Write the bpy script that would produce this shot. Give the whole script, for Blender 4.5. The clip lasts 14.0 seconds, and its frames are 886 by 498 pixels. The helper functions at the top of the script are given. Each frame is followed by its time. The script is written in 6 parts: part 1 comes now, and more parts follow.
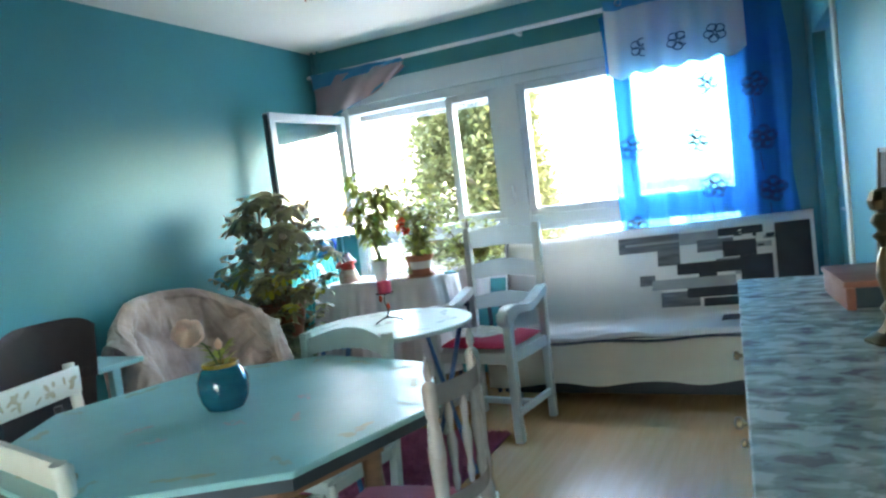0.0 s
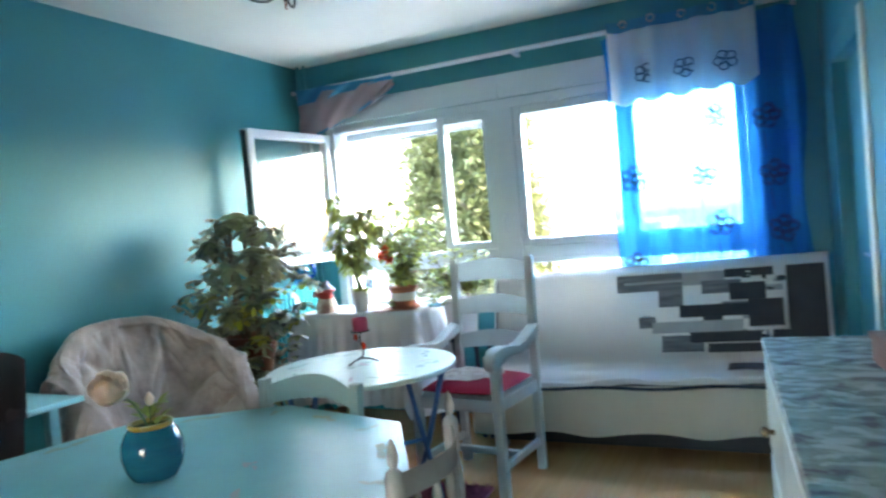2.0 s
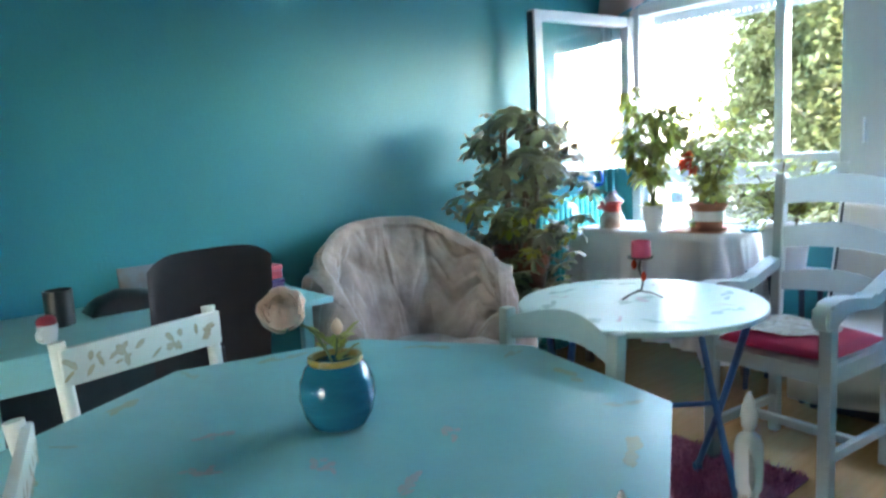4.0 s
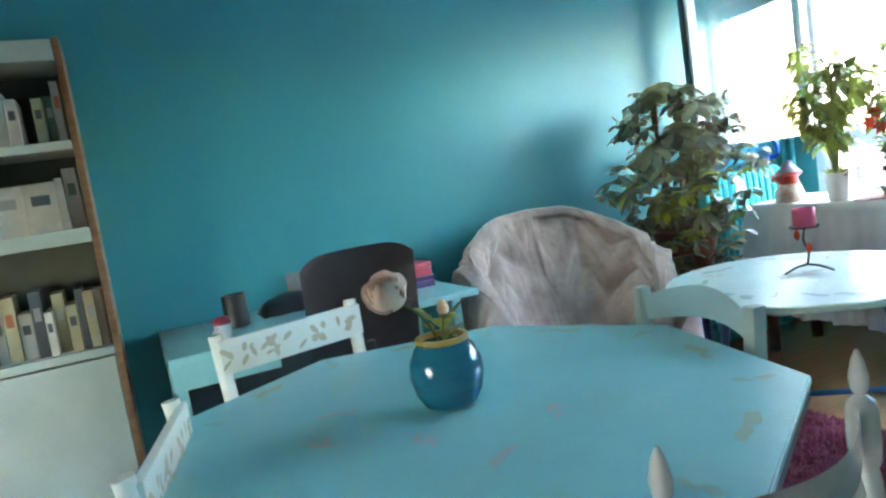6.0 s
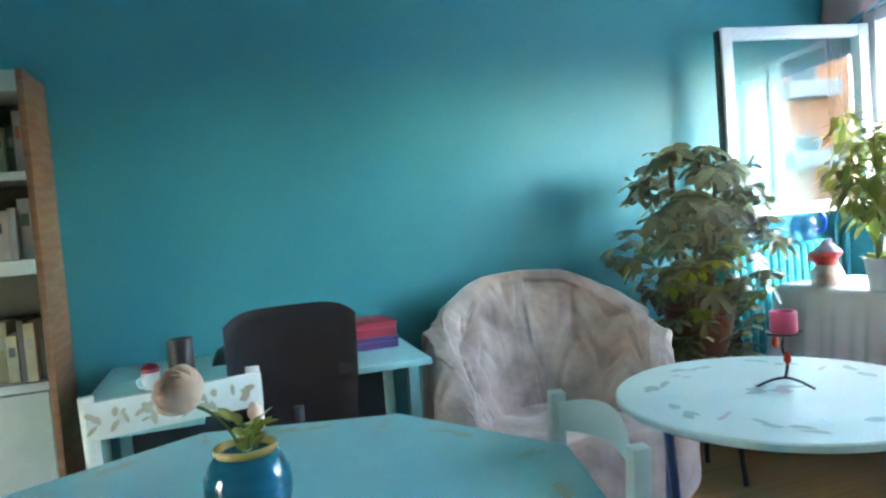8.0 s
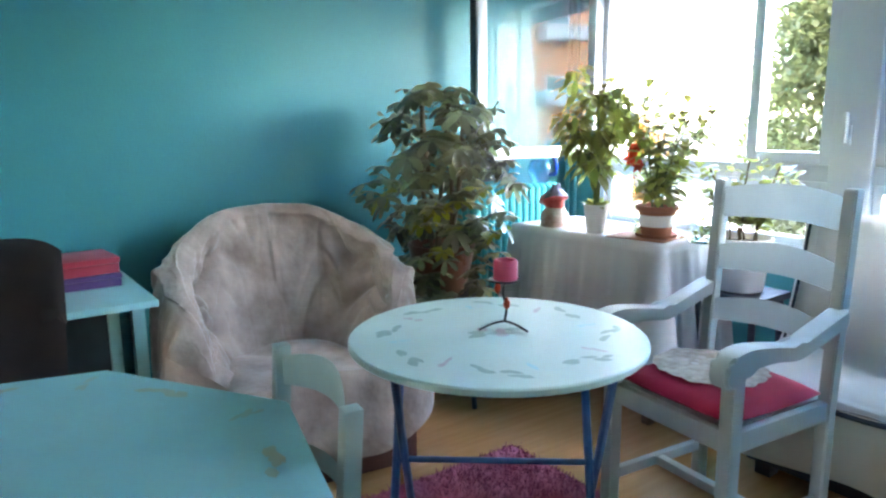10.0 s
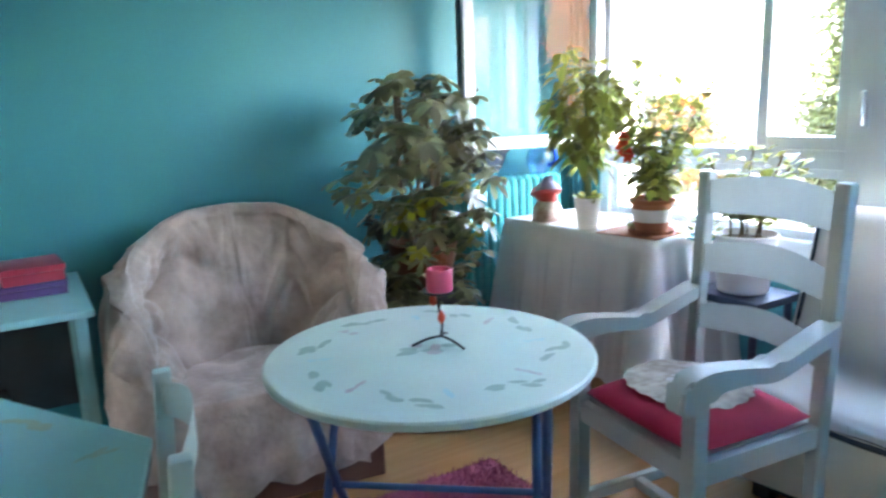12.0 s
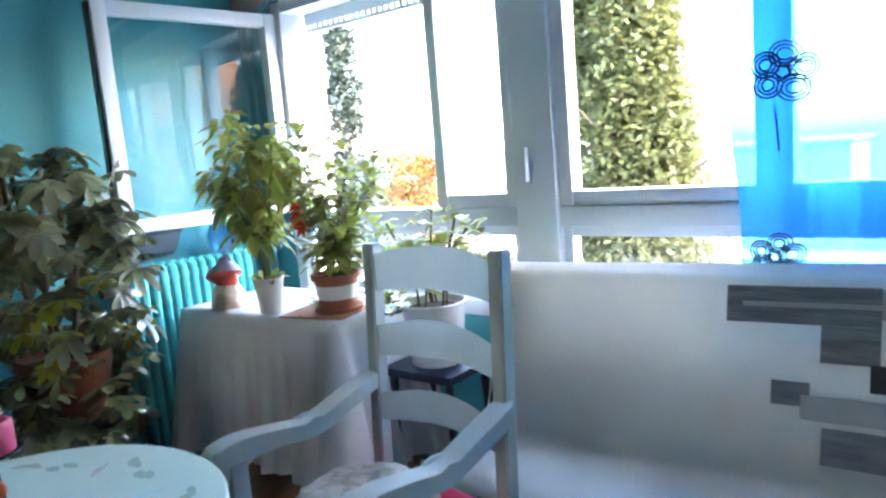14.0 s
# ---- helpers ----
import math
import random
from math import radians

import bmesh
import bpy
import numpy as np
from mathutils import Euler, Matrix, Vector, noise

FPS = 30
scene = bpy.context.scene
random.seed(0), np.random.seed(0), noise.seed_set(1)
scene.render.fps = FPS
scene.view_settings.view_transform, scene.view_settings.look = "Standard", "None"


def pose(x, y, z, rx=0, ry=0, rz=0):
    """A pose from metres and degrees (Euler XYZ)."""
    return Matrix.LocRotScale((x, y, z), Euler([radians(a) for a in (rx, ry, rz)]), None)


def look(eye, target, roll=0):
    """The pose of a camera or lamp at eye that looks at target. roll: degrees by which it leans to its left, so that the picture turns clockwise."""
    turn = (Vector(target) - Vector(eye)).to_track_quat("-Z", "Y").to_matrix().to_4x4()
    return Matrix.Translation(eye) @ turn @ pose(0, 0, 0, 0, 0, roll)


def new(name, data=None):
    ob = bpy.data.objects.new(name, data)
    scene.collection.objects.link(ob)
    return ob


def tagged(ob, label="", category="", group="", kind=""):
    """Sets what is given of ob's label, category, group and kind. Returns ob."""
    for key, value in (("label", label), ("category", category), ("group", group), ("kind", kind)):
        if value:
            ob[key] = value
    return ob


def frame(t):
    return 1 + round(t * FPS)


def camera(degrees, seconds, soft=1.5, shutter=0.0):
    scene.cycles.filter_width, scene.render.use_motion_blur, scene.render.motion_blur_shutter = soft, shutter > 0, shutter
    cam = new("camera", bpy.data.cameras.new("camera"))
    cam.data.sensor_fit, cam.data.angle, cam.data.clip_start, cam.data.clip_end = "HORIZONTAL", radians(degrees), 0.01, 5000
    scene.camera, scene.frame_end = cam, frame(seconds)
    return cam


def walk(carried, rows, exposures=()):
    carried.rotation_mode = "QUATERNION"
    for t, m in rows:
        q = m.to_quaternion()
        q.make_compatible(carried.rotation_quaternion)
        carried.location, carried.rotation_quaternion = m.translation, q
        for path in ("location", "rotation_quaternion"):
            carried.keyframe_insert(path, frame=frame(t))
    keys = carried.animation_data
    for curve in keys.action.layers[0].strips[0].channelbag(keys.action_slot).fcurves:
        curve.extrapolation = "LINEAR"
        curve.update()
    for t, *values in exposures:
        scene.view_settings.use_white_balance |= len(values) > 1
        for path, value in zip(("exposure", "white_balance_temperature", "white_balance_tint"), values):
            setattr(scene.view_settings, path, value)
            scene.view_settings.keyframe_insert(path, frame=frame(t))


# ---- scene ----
cam = camera(65.0, 14.0, soft=2.4, shutter=0.3)
PATH = [
    (0, (0.591, 0.471, 1.27), (-0.292, 2.261, 1.136), -6.9),
    (0.5, (0.648, 0.474, 1.313), (-0.093, 2.327, 1.184), -3.6),
    (1, (0.651, 0.462, 1.332), (0.242, 2.417, 1.234), -3.8),
    (1.5, (0.559, 0.59, 1.318), (0.049, 2.517, 1.149), -6.5),
    (2, (0.483, 0.767, 1.304), (-0.371, 2.574, 1.23), -5.0),
    (2.5, (0.446, 0.899, 1.276), (-0.727, 2.517, 1.204), -4.3),
    (3, (0.395, 1.058, 1.265), (-1.132, 2.335, 1.075), -3.8),
    (3.5, (0.357, 1.211, 1.28), (-1.209, 2.447, 1.14), -4.0),
    (4, (0.23, 1.308, 1.26), (-1.299, 2.566, 0.985), -3.1),
    (4.2, (0.188, 1.337, 1.248), (-1.361, 2.546, 0.876), -4.3),
    (6.3, (0.334, 1.495, 1.195), (-1.491, 2.29, 1.002), -8.9),
    (6.5, (0.319, 1.556, 1.216), (-1.48, 2.417, 1.066), -8.7),
    (7, (0.246, 1.623, 1.227), (-1.523, 2.554, 1.166), -7.0),
    (7.5, (0.28, 1.779, 1.234), (-1.567, 2.547, 1.256), -7.2),
    (8, (0.306, 1.964, 1.25), (-1.605, 2.546, 1.146), -4.6),
    (8.5, (0.307, 2.029, 1.294), (-1.444, 2.954, 1.013), -2.2),
    (8.7, (0.314, 2.068, 1.291), (-1.376, 3.1, 1.008), -1.7),
    (10.8, (0.251, 2.09, 1.309), (-1.341, 3.243, 0.94), -0.5),
    (11, (0.27, 2.151, 1.309), (-1.37, 3.245, 0.973), -1.0),
    (11.5, (0.286, 2.306, 1.295), (-1.472, 3.146, 0.845), -2.6),
    (12, (0.291, 2.453, 1.319), (-1.388, 3.463, 0.917), -2.0),
    (12.5, (0.29, 2.565, 1.324), (-1.29, 3.745, 0.991), -1.0),
    (13, (0.369, 2.72, 1.31), (-1.131, 3.996, 0.955), -2.1),
    (13.5, (0.371, 2.822, 1.316), (-0.965, 4.271, 0.979), -2.6),
    (14, (0.221, 2.896, 1.327), (-1.016, 4.443, 1.052), -4.8),
]
walk(cam, [(t, look(eye, target, roll)) for t, eye, target, roll in PATH], [(0, 6.25, 7450, 11), (3, 6.25, 7100, 11), (7, 6.7, 7000, 8), (8.5, 6.6, 7200, 12), (11, 6.35, 7400, 17), (12.5, 6.35, 7350, 19), (14, 5.93, 6950, 16)])

# ---- world and light ----
world = bpy.data.worlds.new("sky")
scene.world = world
world.use_nodes = True
wn = world.node_tree.nodes
sky = wn.new("ShaderNodeTexSky")
sky.sky_type = "NISHITA"
sky.sun_disc = False
sky.sun_elevation, sky.sun_rotation = radians(42), radians(84)
sky.dust_density, sky.air_density = 2.0, 1.0
wn["Background"].inputs[1].default_value = 0.15
world.node_tree.links.new(sky.outputs[0], wn["Background"].inputs[0])
sun_data = bpy.data.lights.new("sun", "SUN")
sun_data.energy, sun_data.angle, sun_data.color = 0.5, radians(14), (1.0, 0.95, 0.88)
sun = new("sun", sun_data)
sun.matrix_world = look((0, 0, 30), (-0.994 * 22, -0.104 * 22, 30 - 20))

# ---- room measures ----
XL, XR, YB, YW, ZC = -2.62, 0.785, -1.6, 5.06, 2.53
GLASS_Y = 5.10
GROUND = -6.0
# the doorway wall and the chest on it stand a little out of square with the window wall
SKEW = Matrix.Translation((XR, YW, 0)) @ Matrix.Rotation(radians(3.4), 4, "Z") @ Matrix.Translation((-XR, -YW, 0))


# opening added in the unseen wall behind the dining table, to let in fill light
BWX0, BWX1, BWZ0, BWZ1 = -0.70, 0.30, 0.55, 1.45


# ---- helpers for building ----
def mat(name, col, col2=None, scale=8.0, rough=0.6, bump=0.0, bscale=60.0, metal=0.0, stretch=(1, 1, 1), fine=0.25, spec=0.5, rvar=0.1, sheen=0.0, island=0.0, trans=0.0):
    """A procedural surface: two colours mixed by broad and fine noise, fine relief, uneven gloss."""
    m = bpy.data.materials.new(name)
    m.use_nodes = True
    nt = m.node_tree
    n, l = nt.nodes, nt.links
    p = n["Principled BSDF"]
    col2 = col2 or tuple(c * 0.75 for c in col)
    tc = n.new("ShaderNodeTexCoord")
    mp = n.new("ShaderNodeMapping")
    mp.inputs["Scale"].default_value = stretch
    l.new(tc.outputs["Object"], mp.inputs["Vector"])
    a = n.new("ShaderNodeTexNoise")
    a.inputs["Scale"].default_value, a.inputs["Detail"].default_value = scale, 5
    l.new(mp.outputs[0], a.inputs["Vector"])
    b = n.new("ShaderNodeTexNoise")
    b.inputs["Scale"].default_value, b.inputs["Detail"].default_value = bscale, 4
    l.new(mp.outputs[0], b.inputs["Vector"])
    ramp = n.new("ShaderNodeMapRange")
    ramp.inputs[1].default_value, ramp.inputs[2].default_value = 0.35, 0.65
    l.new(a.outputs["Fac"], ramp.inputs[0])
    mixf = n.new("ShaderNodeMix")
    mixf.data_type = "FLOAT"
    mixf.inputs[0].default_value = fine
    l.new(ramp.outputs[0], mixf.inputs[2])
    l.new(b.outputs["Fac"], mixf.inputs[3])
    mix = n.new("ShaderNodeMix")
    mix.data_type = "RGBA"
    mix.inputs[6].default_value, mix.inputs[7].default_value = (*col, 1), (*col2, 1)
    l.new(mixf.outputs[0], mix.inputs[0])
    out = mix.outputs[2]
    if island:
        g = n.new("ShaderNodeNewGeometry")
        hsv = n.new("ShaderNodeHueSaturation")
        mr = n.new("ShaderNodeMapRange")
        mr.inputs[3].default_value, mr.inputs[4].default_value = 1 - island, 1 + island
        l.new(g.outputs["Random Per Island"], mr.inputs[0])
        l.new(mr.outputs[0], hsv.inputs["Value"])
        mh = n.new("ShaderNodeMapRange")
        mh.inputs[3].default_value, mh.inputs[4].default_value = 0.5 - island * 0.06, 0.5 + island * 0.04
        l.new(g.outputs["Random Per Island"], mh.inputs[0])
        l.new(mh.outputs[0], hsv.inputs["Hue"])
        l.new(out, hsv.inputs["Color"])
        out = hsv.outputs[0]
    l.new(out, p.inputs["Base Color"])
    rr = n.new("ShaderNodeMapRange")
    rr.inputs[3].default_value, rr.inputs[4].default_value = max(0.02, rough - rvar), min(1, rough + rvar)
    l.new(a.outputs["Fac"], rr.inputs[0])
    l.new(rr.outputs[0], p.inputs["Roughness"])
    p.inputs["Metallic"].default_value = metal
    p.inputs["Specular IOR Level"].default_value = spec
    p.inputs["Sheen Weight"].default_value = sheen
    if bump:
        bu = n.new("ShaderNodeBump")
        bu.inputs["Strength"].default_value, bu.inputs["Distance"].default_value = bump, 0.004
        l.new(b.outputs["Fac"], bu.inputs["Height"])
        l.new(bu.outputs[0], p.inputs["Normal"])
    if trans:
        t = n.new("ShaderNodeBsdfTranslucent")
        l.new(out, t.inputs["Color"])
        ms = n.new("ShaderNodeMixShader")
        ms.inputs[0].default_value = trans
        l.new(p.outputs[0], ms.inputs[1])
        l.new(t.outputs[0], ms.inputs[2])
        l.new(ms.outputs[0], n["Material Output"].inputs["Surface"])
    return m


def glass_mat(name, tint, gloss_ior=1.5, rough=0.0):
    m = bpy.data.materials.new(name)
    m.use_nodes = True
    n, l = m.node_tree.nodes, m.node_tree.links
    n.remove(n["Principled BSDF"])
    t = n.new("ShaderNodeBsdfTransparent")
    t.inputs[0].default_value = (*tint, 1)
    g = n.new("ShaderNodeBsdfGlossy")
    g.inputs["Roughness"].default_value = rough
    w = n.new("ShaderNodeLayerWeight")
    w.inputs[0].default_value = 0.5
    pw = n.new("ShaderNodeMath")
    pw.operation = "POWER"
    pw.inputs[1].default_value = 4.0
    l.new(w.outputs["Facing"], pw.inputs[0])
    f = n.new("ShaderNodeMapRange")
    f.inputs[3].default_value, f.inputs[4].default_value = ((gloss_ior - 1) / (gloss_ior + 1)) ** 2, 0.9
    l.new(pw.outputs[0], f.inputs[0])
    ms = n.new("ShaderNodeMixShader")
    l.new(f.outputs[0], ms.inputs[0])
    l.new(t.outputs[0], ms.inputs[1])
    l.new(g.outputs[0], ms.inputs[2])
    l.new(ms.outputs[0], n["Material Output"].inputs["Surface"])
    return m


def sheer_mat(name, col, clear, clear_share):
    """Thin cloth: part of the light passes straight, part is scattered."""
    m = bpy.data.materials.new(name)
    m.use_nodes = True
    n, l = m.node_tree.nodes, m.node_tree.links
    n.remove(n["Principled BSDF"])
    tc = n.new("ShaderNodeTexCoord")
    w = n.new("ShaderNodeTexNoise")
    w.inputs["Scale"].default_value = 250
    l.new(tc.outputs["Object"], w.inputs["Vector"])
    mr = n.new("ShaderNodeMapRange")
    mr.inputs[3].default_value, mr.inputs[4].default_value = 0.8, 1.1
    l.new(w.outputs["Fac"], mr.inputs[0])
    mx = n.new("ShaderNodeMix")
    mx.data_type, mx.blend_type = "RGBA", "MULTIPLY"
    mx.inputs[0].default_value = 1
    mx.inputs[6].default_value = (*col, 1)
    l.new(mr.outputs[0], mx.inputs[7])
    d = n.new("ShaderNodeBsdfDiffuse")
    t = n.new("ShaderNodeBsdfTranslucent")
    c = n.new("ShaderNodeBsdfTransparent")
    c.inputs[0].default_value = (*clear, 1)
    l.new(mx.outputs[2], d.inputs[0])
    l.new(mx.outputs[2], t.inputs[0])
    a = n.new("ShaderNodeMixShader")
    b = n.new("ShaderNodeMixShader")
    a.inputs[0].default_value, b.inputs[0].default_value = 0.5, clear_share
    l.new(d.outputs[0], a.inputs[1])
    l.new(t.outputs[0], a.inputs[2])
    l.new(a.outputs[0], b.inputs[1])
    l.new(c.outputs[0], b.inputs[2])
    l.new(b.outputs[0], n["Material Output"].inputs["Surface"])
    return m


def thing(name, label, category, x=0, y=0, z=0, turn=0, group="", kind=""):
    ob = new(name)
    ob.empty_display_size = 0.1
    ob.matrix_basis = pose(x, y, z, 0, 0, turn)
    return tagged(ob, label, category, group, kind)


def finish(name, bm, material, smooth=True, angle=40):
    bmesh.ops.recalc_face_normals(bm, faces=bm.faces)
    me = bpy.data.meshes.new(name)
    bm.to_mesh(me)
    bm.free()
    mats = material if isinstance(material, (list, tuple)) else [material]
    for mm in mats:
        me.materials.append(mm)
    if smooth:
        for f in me.polygons:
            f.use_smooth = True
        me.set_sharp_from_angle(angle=radians(angle))
    return me


def part(name, bm, material, parent=None, label="", smooth=True, angle=40, at=None):
    ob = new(name, finish(name, bm, material, smooth, angle))
    if parent is not None:
        ob.parent = parent
    if at is not None:
        ob.matrix_basis = at
    if label:
        ob["label"] = label
    return ob


def solo(name, bm, material, label, category="", group="", kind="", smooth=True, angle=40, at=None):
    ob = part(name, bm, material, None, "", smooth, angle, at)
    return tagged(ob, label, category, group, kind)


def box(bm, x0, x1, y0, y1, z0, z1, bev=0.0, seg=2, m=None):
    c = Matrix.Translation(((x0 + x1) / 2, (y0 + y1) / 2, (z0 + z1) / 2)) @ Matrix.Diagonal((x1 - x0, y1 - y0, z1 - z0, 1))
    r = bmesh.ops.create_cube(bm, size=1, matrix=(m @ c) if m else c)
    if bev:
        es = list({e for v in r["verts"] for e in v.link_edges})
        bmesh.ops.bevel(bm, geom=es, offset=bev, segments=seg, profile=0.6, affect="EDGES")
    return bm


def bx(*a, **k):
    return box(bmesh.new(), *a, **k)


def lathe(bm, prof, x=0, y=0, z=0, seg=24, m=None, close=True):
    rings = []
    for r, h in prof:
        ring = []
        for i in range(seg):
            a = 2 * math.pi * i / seg
            co = Vector((x + r * math.cos(a), y + r * math.sin(a), z + h))
            ring.append(bm.verts.new(m @ co if m else co))
        rings.append(ring)
    for a, b in zip(rings, rings[1:]):
        for i in range(seg):
            j = (i + 1) % seg
            bm.faces.new((a[i], a[j], b[j], b[i]))
    if close:
        bm.faces.new(rings[0][::-1])
        bm.faces.new(rings[-1])
    return bm


def tube(bm, pts, r, seg=8, flat=1.0):
    """A round bar along points; r: one radius or one a point."""
    pts = [Vector(p) for p in pts]
    rs = r if isinstance(r, (list, tuple)) else [r] * len(pts)
    rings = []
    up = Vector((0, 0, 1))
    for i, p in enumerate(pts):
        d = (pts[min(i + 1, len(pts) - 1)] - pts[max(i - 1, 0)]).normalized()
        ref = up if abs(d.z) < 0.95 else Vector((1, 0, 0))
        s = d.cross(ref).normalized()
        u = s.cross(d)
        rings.append([bm.verts.new(p + (s * math.cos(2 * math.pi * k / seg) * flat + u * math.sin(2 * math.pi * k / seg)) * rs[i]) for k in range(seg)])
    for a, b in zip(rings, rings[1:]):
        for i in range(seg):
            j = (i + 1) % seg
            bm.faces.new((a[i], a[j], b[j], b[i]))
    bm.faces.new(rings[0][::-1])
    bm.faces.new(rings[-1])
    return bm


def curve_pts(pts, n=6):
    """Points on a smooth line through pts."""
    pts = [Vector(p) for p in pts]
    out = []
    for i in range(len(pts) - 1):
        p0, p1, p2, p3 = pts[max(i - 1, 0)], pts[i], pts[i + 1], pts[min(i + 2, len(pts) - 1)]
        for k in range(n):
            t = k / n
            out.append(0.5 * (2 * p1 + (p2 - p0) * t + (2 * p0 - 5 * p1 + 4 * p2 - p3) * t * t + (3 * p1 - p0 - 3 * p2 + p3) * t ** 3))
    return out + [pts[-1]]


def grid(bm, fn, nu, nv, wrap=False):
    """A sheet of nu x nv faces from fn(u, v), u and v from 0 to 1."""
    vs = [[bm.verts.new(fn(i / nu, j / nv)) for j in range(nv + 1)] for i in range(nu if wrap else nu + 1)]
    n = nu
    for i in range(n):
        a, b = vs[i], vs[(i + 1) % len(vs)]
        for j in range(nv):
            bm.faces.new((a[j], b[j], b[j + 1], a[j + 1]))
    return bm


def thicken(bm, d):
    bmesh.ops.solidify(bm, geom=list(bm.faces), thickness=d)
    return bm


def extrude_outline(bm, pts, z0, z1, m=None):
    a = [bm.verts.new(m @ Vector((x, y, z0)) if m else Vector((x, y, z0))) for x, y in pts]
    b = [bm.verts.new(m @ Vector((x, y, z1)) if m else Vector((x, y, z1))) for x, y in pts]
    n = len(pts)
    bm.faces.new(a[::-1])
    bm.faces.new(b)
    for i in range(n):
        j = (i + 1) % n
        bm.faces.new((a[i], a[j], b[j], b[i]))
    return bm


def leaf(bm, base, way, up, length, width, fold=0.25, droop=0.2, blunt=False):
    """One leaf, pointed or blunt, folded along its middle."""
    way, up = Vector(way).normalized(), Vector(up)
    side = way.cross(up)
    if side.length < 1e-4:
        side = way.cross(Vector((1, 0.2, 0)))
    side.normalize()
    nrm = side.cross(way).normalized()
    rows = []
    for t, w in (((0, 0.08), (0.3, 0.62), (0.68, 1.0), (0.9, 0.78), (1, 0.2)) if blunt else ((0, 0.06), (0.35, 0.9), (0.7, 0.75), (1, 0.03))):
        mid = base + way * (length * t) - Vector((0, 0, 1)) * (droop * length * t * t)
        o = side * (width * w * 0.5)
        rise = nrm * (fold * width * w * 0.5)
        rows.append((bm.verts.new(mid - o + rise), bm.verts.new(mid), bm.verts.new(mid + o + rise)))
    for a, b in zip(rows, rows[1:]):
        bm.faces.new((a[0], a[1], b[1], b[0]))
        bm.faces.new((a[1], a[2], b[2], b[1]))


# ---- materials ----
M_wall = mat("turquoise_wall_paint", (0.036, 0.262, 0.296), (0.027, 0.232, 0.272), 1.6, 0.46, 0.25, 90, rvar=0.06, fine=0.3, spec=0.4)
M_ceiling = mat("ceiling_paint", (0.78, 0.78, 0.74), (0.72, 0.73, 0.70), 2.0, 0.7, 0.2, 120)
M_white = mat("white_window_plastic", (0.60, 0.65, 0.69), (0.54, 0.60, 0.65), 3, 0.35, 0.05, 150)
M_cream = mat("cream_door_paint", (0.72, 0.70, 0.60), (0.62, 0.60, 0.50), 4, 0.45, 0.1, 80)
M_glass = glass_mat("window_glass", (0.97, 0.985, 0.985), 1.55)
M_sash_glass = glass_mat("sash_glass", (0.97, 0.985, 0.985), 1.7)
M_floor = mat("laminate_floor", (0.60, 0.34, 0.155), (0.51, 0.275, 0.115), 2.2, 0.26, 0.0, 40, stretch=(14, 1.0, 1), rvar=0.015, spec=0.8)
M_floor.node_tree.nodes["Principled BSDF"].inputs["Coat Weight"].default_value = 1.0
M_floor.node_tree.nodes["Principled BSDF"].inputs["Coat Roughness"].default_value = 0.16
M_floor.node_tree.nodes["Principled BSDF"].inputs["Coat IOR"].default_value = 1.9
M_aqua = mat("aqua_table_paint", (0.28, 0.575, 0.565), (0.235, 0.51, 0.515), 4, 0.33, 0.1, 70, rvar=0.06)
# black of table edge and seal; also painted where shade lies in hollows
M_edge_shade = mat("dark_edge_and_shade", (0.03, 0.05, 0.06), (0.02, 0.03, 0.04), 8, 0.4)
M_pale = mat("pale_aqua_paint", (0.64, 0.75, 0.67), (0.57, 0.69, 0.61), 4, 0.35, 0.1, 70)
M_greyblue = mat("grey_blue_chair_paint", (0.44, 0.465, 0.44), (0.38, 0.405, 0.39), 6, 0.42, 0.15, 60, stretch=(1, 1, 0.4))
M_taupe = mat("taupe_chair_paint", (0.50, 0.455, 0.425), (0.37, 0.33, 0.31), 9, 0.24, 0.15, 60)
M_creamchair = mat("cream_chair_paint", (0.74, 0.73, 0.66), (0.66, 0.64, 0.56), 7, 0.45, 0.15, 60)
M_aquachair = mat("sage_chair_paint", (0.40, 0.47, 0.42), (0.34, 0.41, 0.37), 7, 0.45, 0.15, 60)
M_bluemetal = mat("blue_metal_paint", (0.05, 0.14, 0.32), (0.04, 0.10, 0.25), 10, 0.35, 0.05, 100)
M_wood = mat("brown_wood", (0.24, 0.12, 0.055), (0.15, 0.07, 0.035), 6, 0.45, 0.2, 50, stretch=(1, 1, 8))
M_orangewood = mat("orange_pine", (0.42, 0.20, 0.07), (0.33, 0.15, 0.05), 5, 0.45, 0.2, 50, stretch=(8, 8, 1))
M_cover = mat("taupe_throw", (0.52, 0.405, 0.355), (0.23, 0.175, 0.15), 7, 0.9, 0.9, 40, sheen=0.4, fine=0.35)
M_chairbase = mat("rust_brown_velour", (0.14, 0.055, 0.035), (0.09, 0.035, 0.025), 9, 0.85, 0.2, 140, sheen=0.2)
M_office = mat("dark_brown_leatherette", (0.035, 0.026, 0.028), (0.026, 0.02, 0.022), 8, 0.55, 0.25, 160)
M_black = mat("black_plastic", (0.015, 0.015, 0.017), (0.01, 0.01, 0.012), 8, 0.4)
M_sofa = mat("white_sofa_cloth", (0.77, 0.765, 0.74), (0.70, 0.70, 0.69), 3, 0.85, 0.25, 150, sheen=0.2)
M_skirt = mat("cream_sofa_skirt", (0.80, 0.75, 0.64), (0.72, 0.67, 0.56), 3, 0.85, 0.25, 150, sheen=0.2)
M_grey1 = mat("mid_grey_print", (0.20, 0.215, 0.24), (0.09, 0.10, 0.12), 6, 0.85, 0.25, 150, stretch=(1, 1, 9))
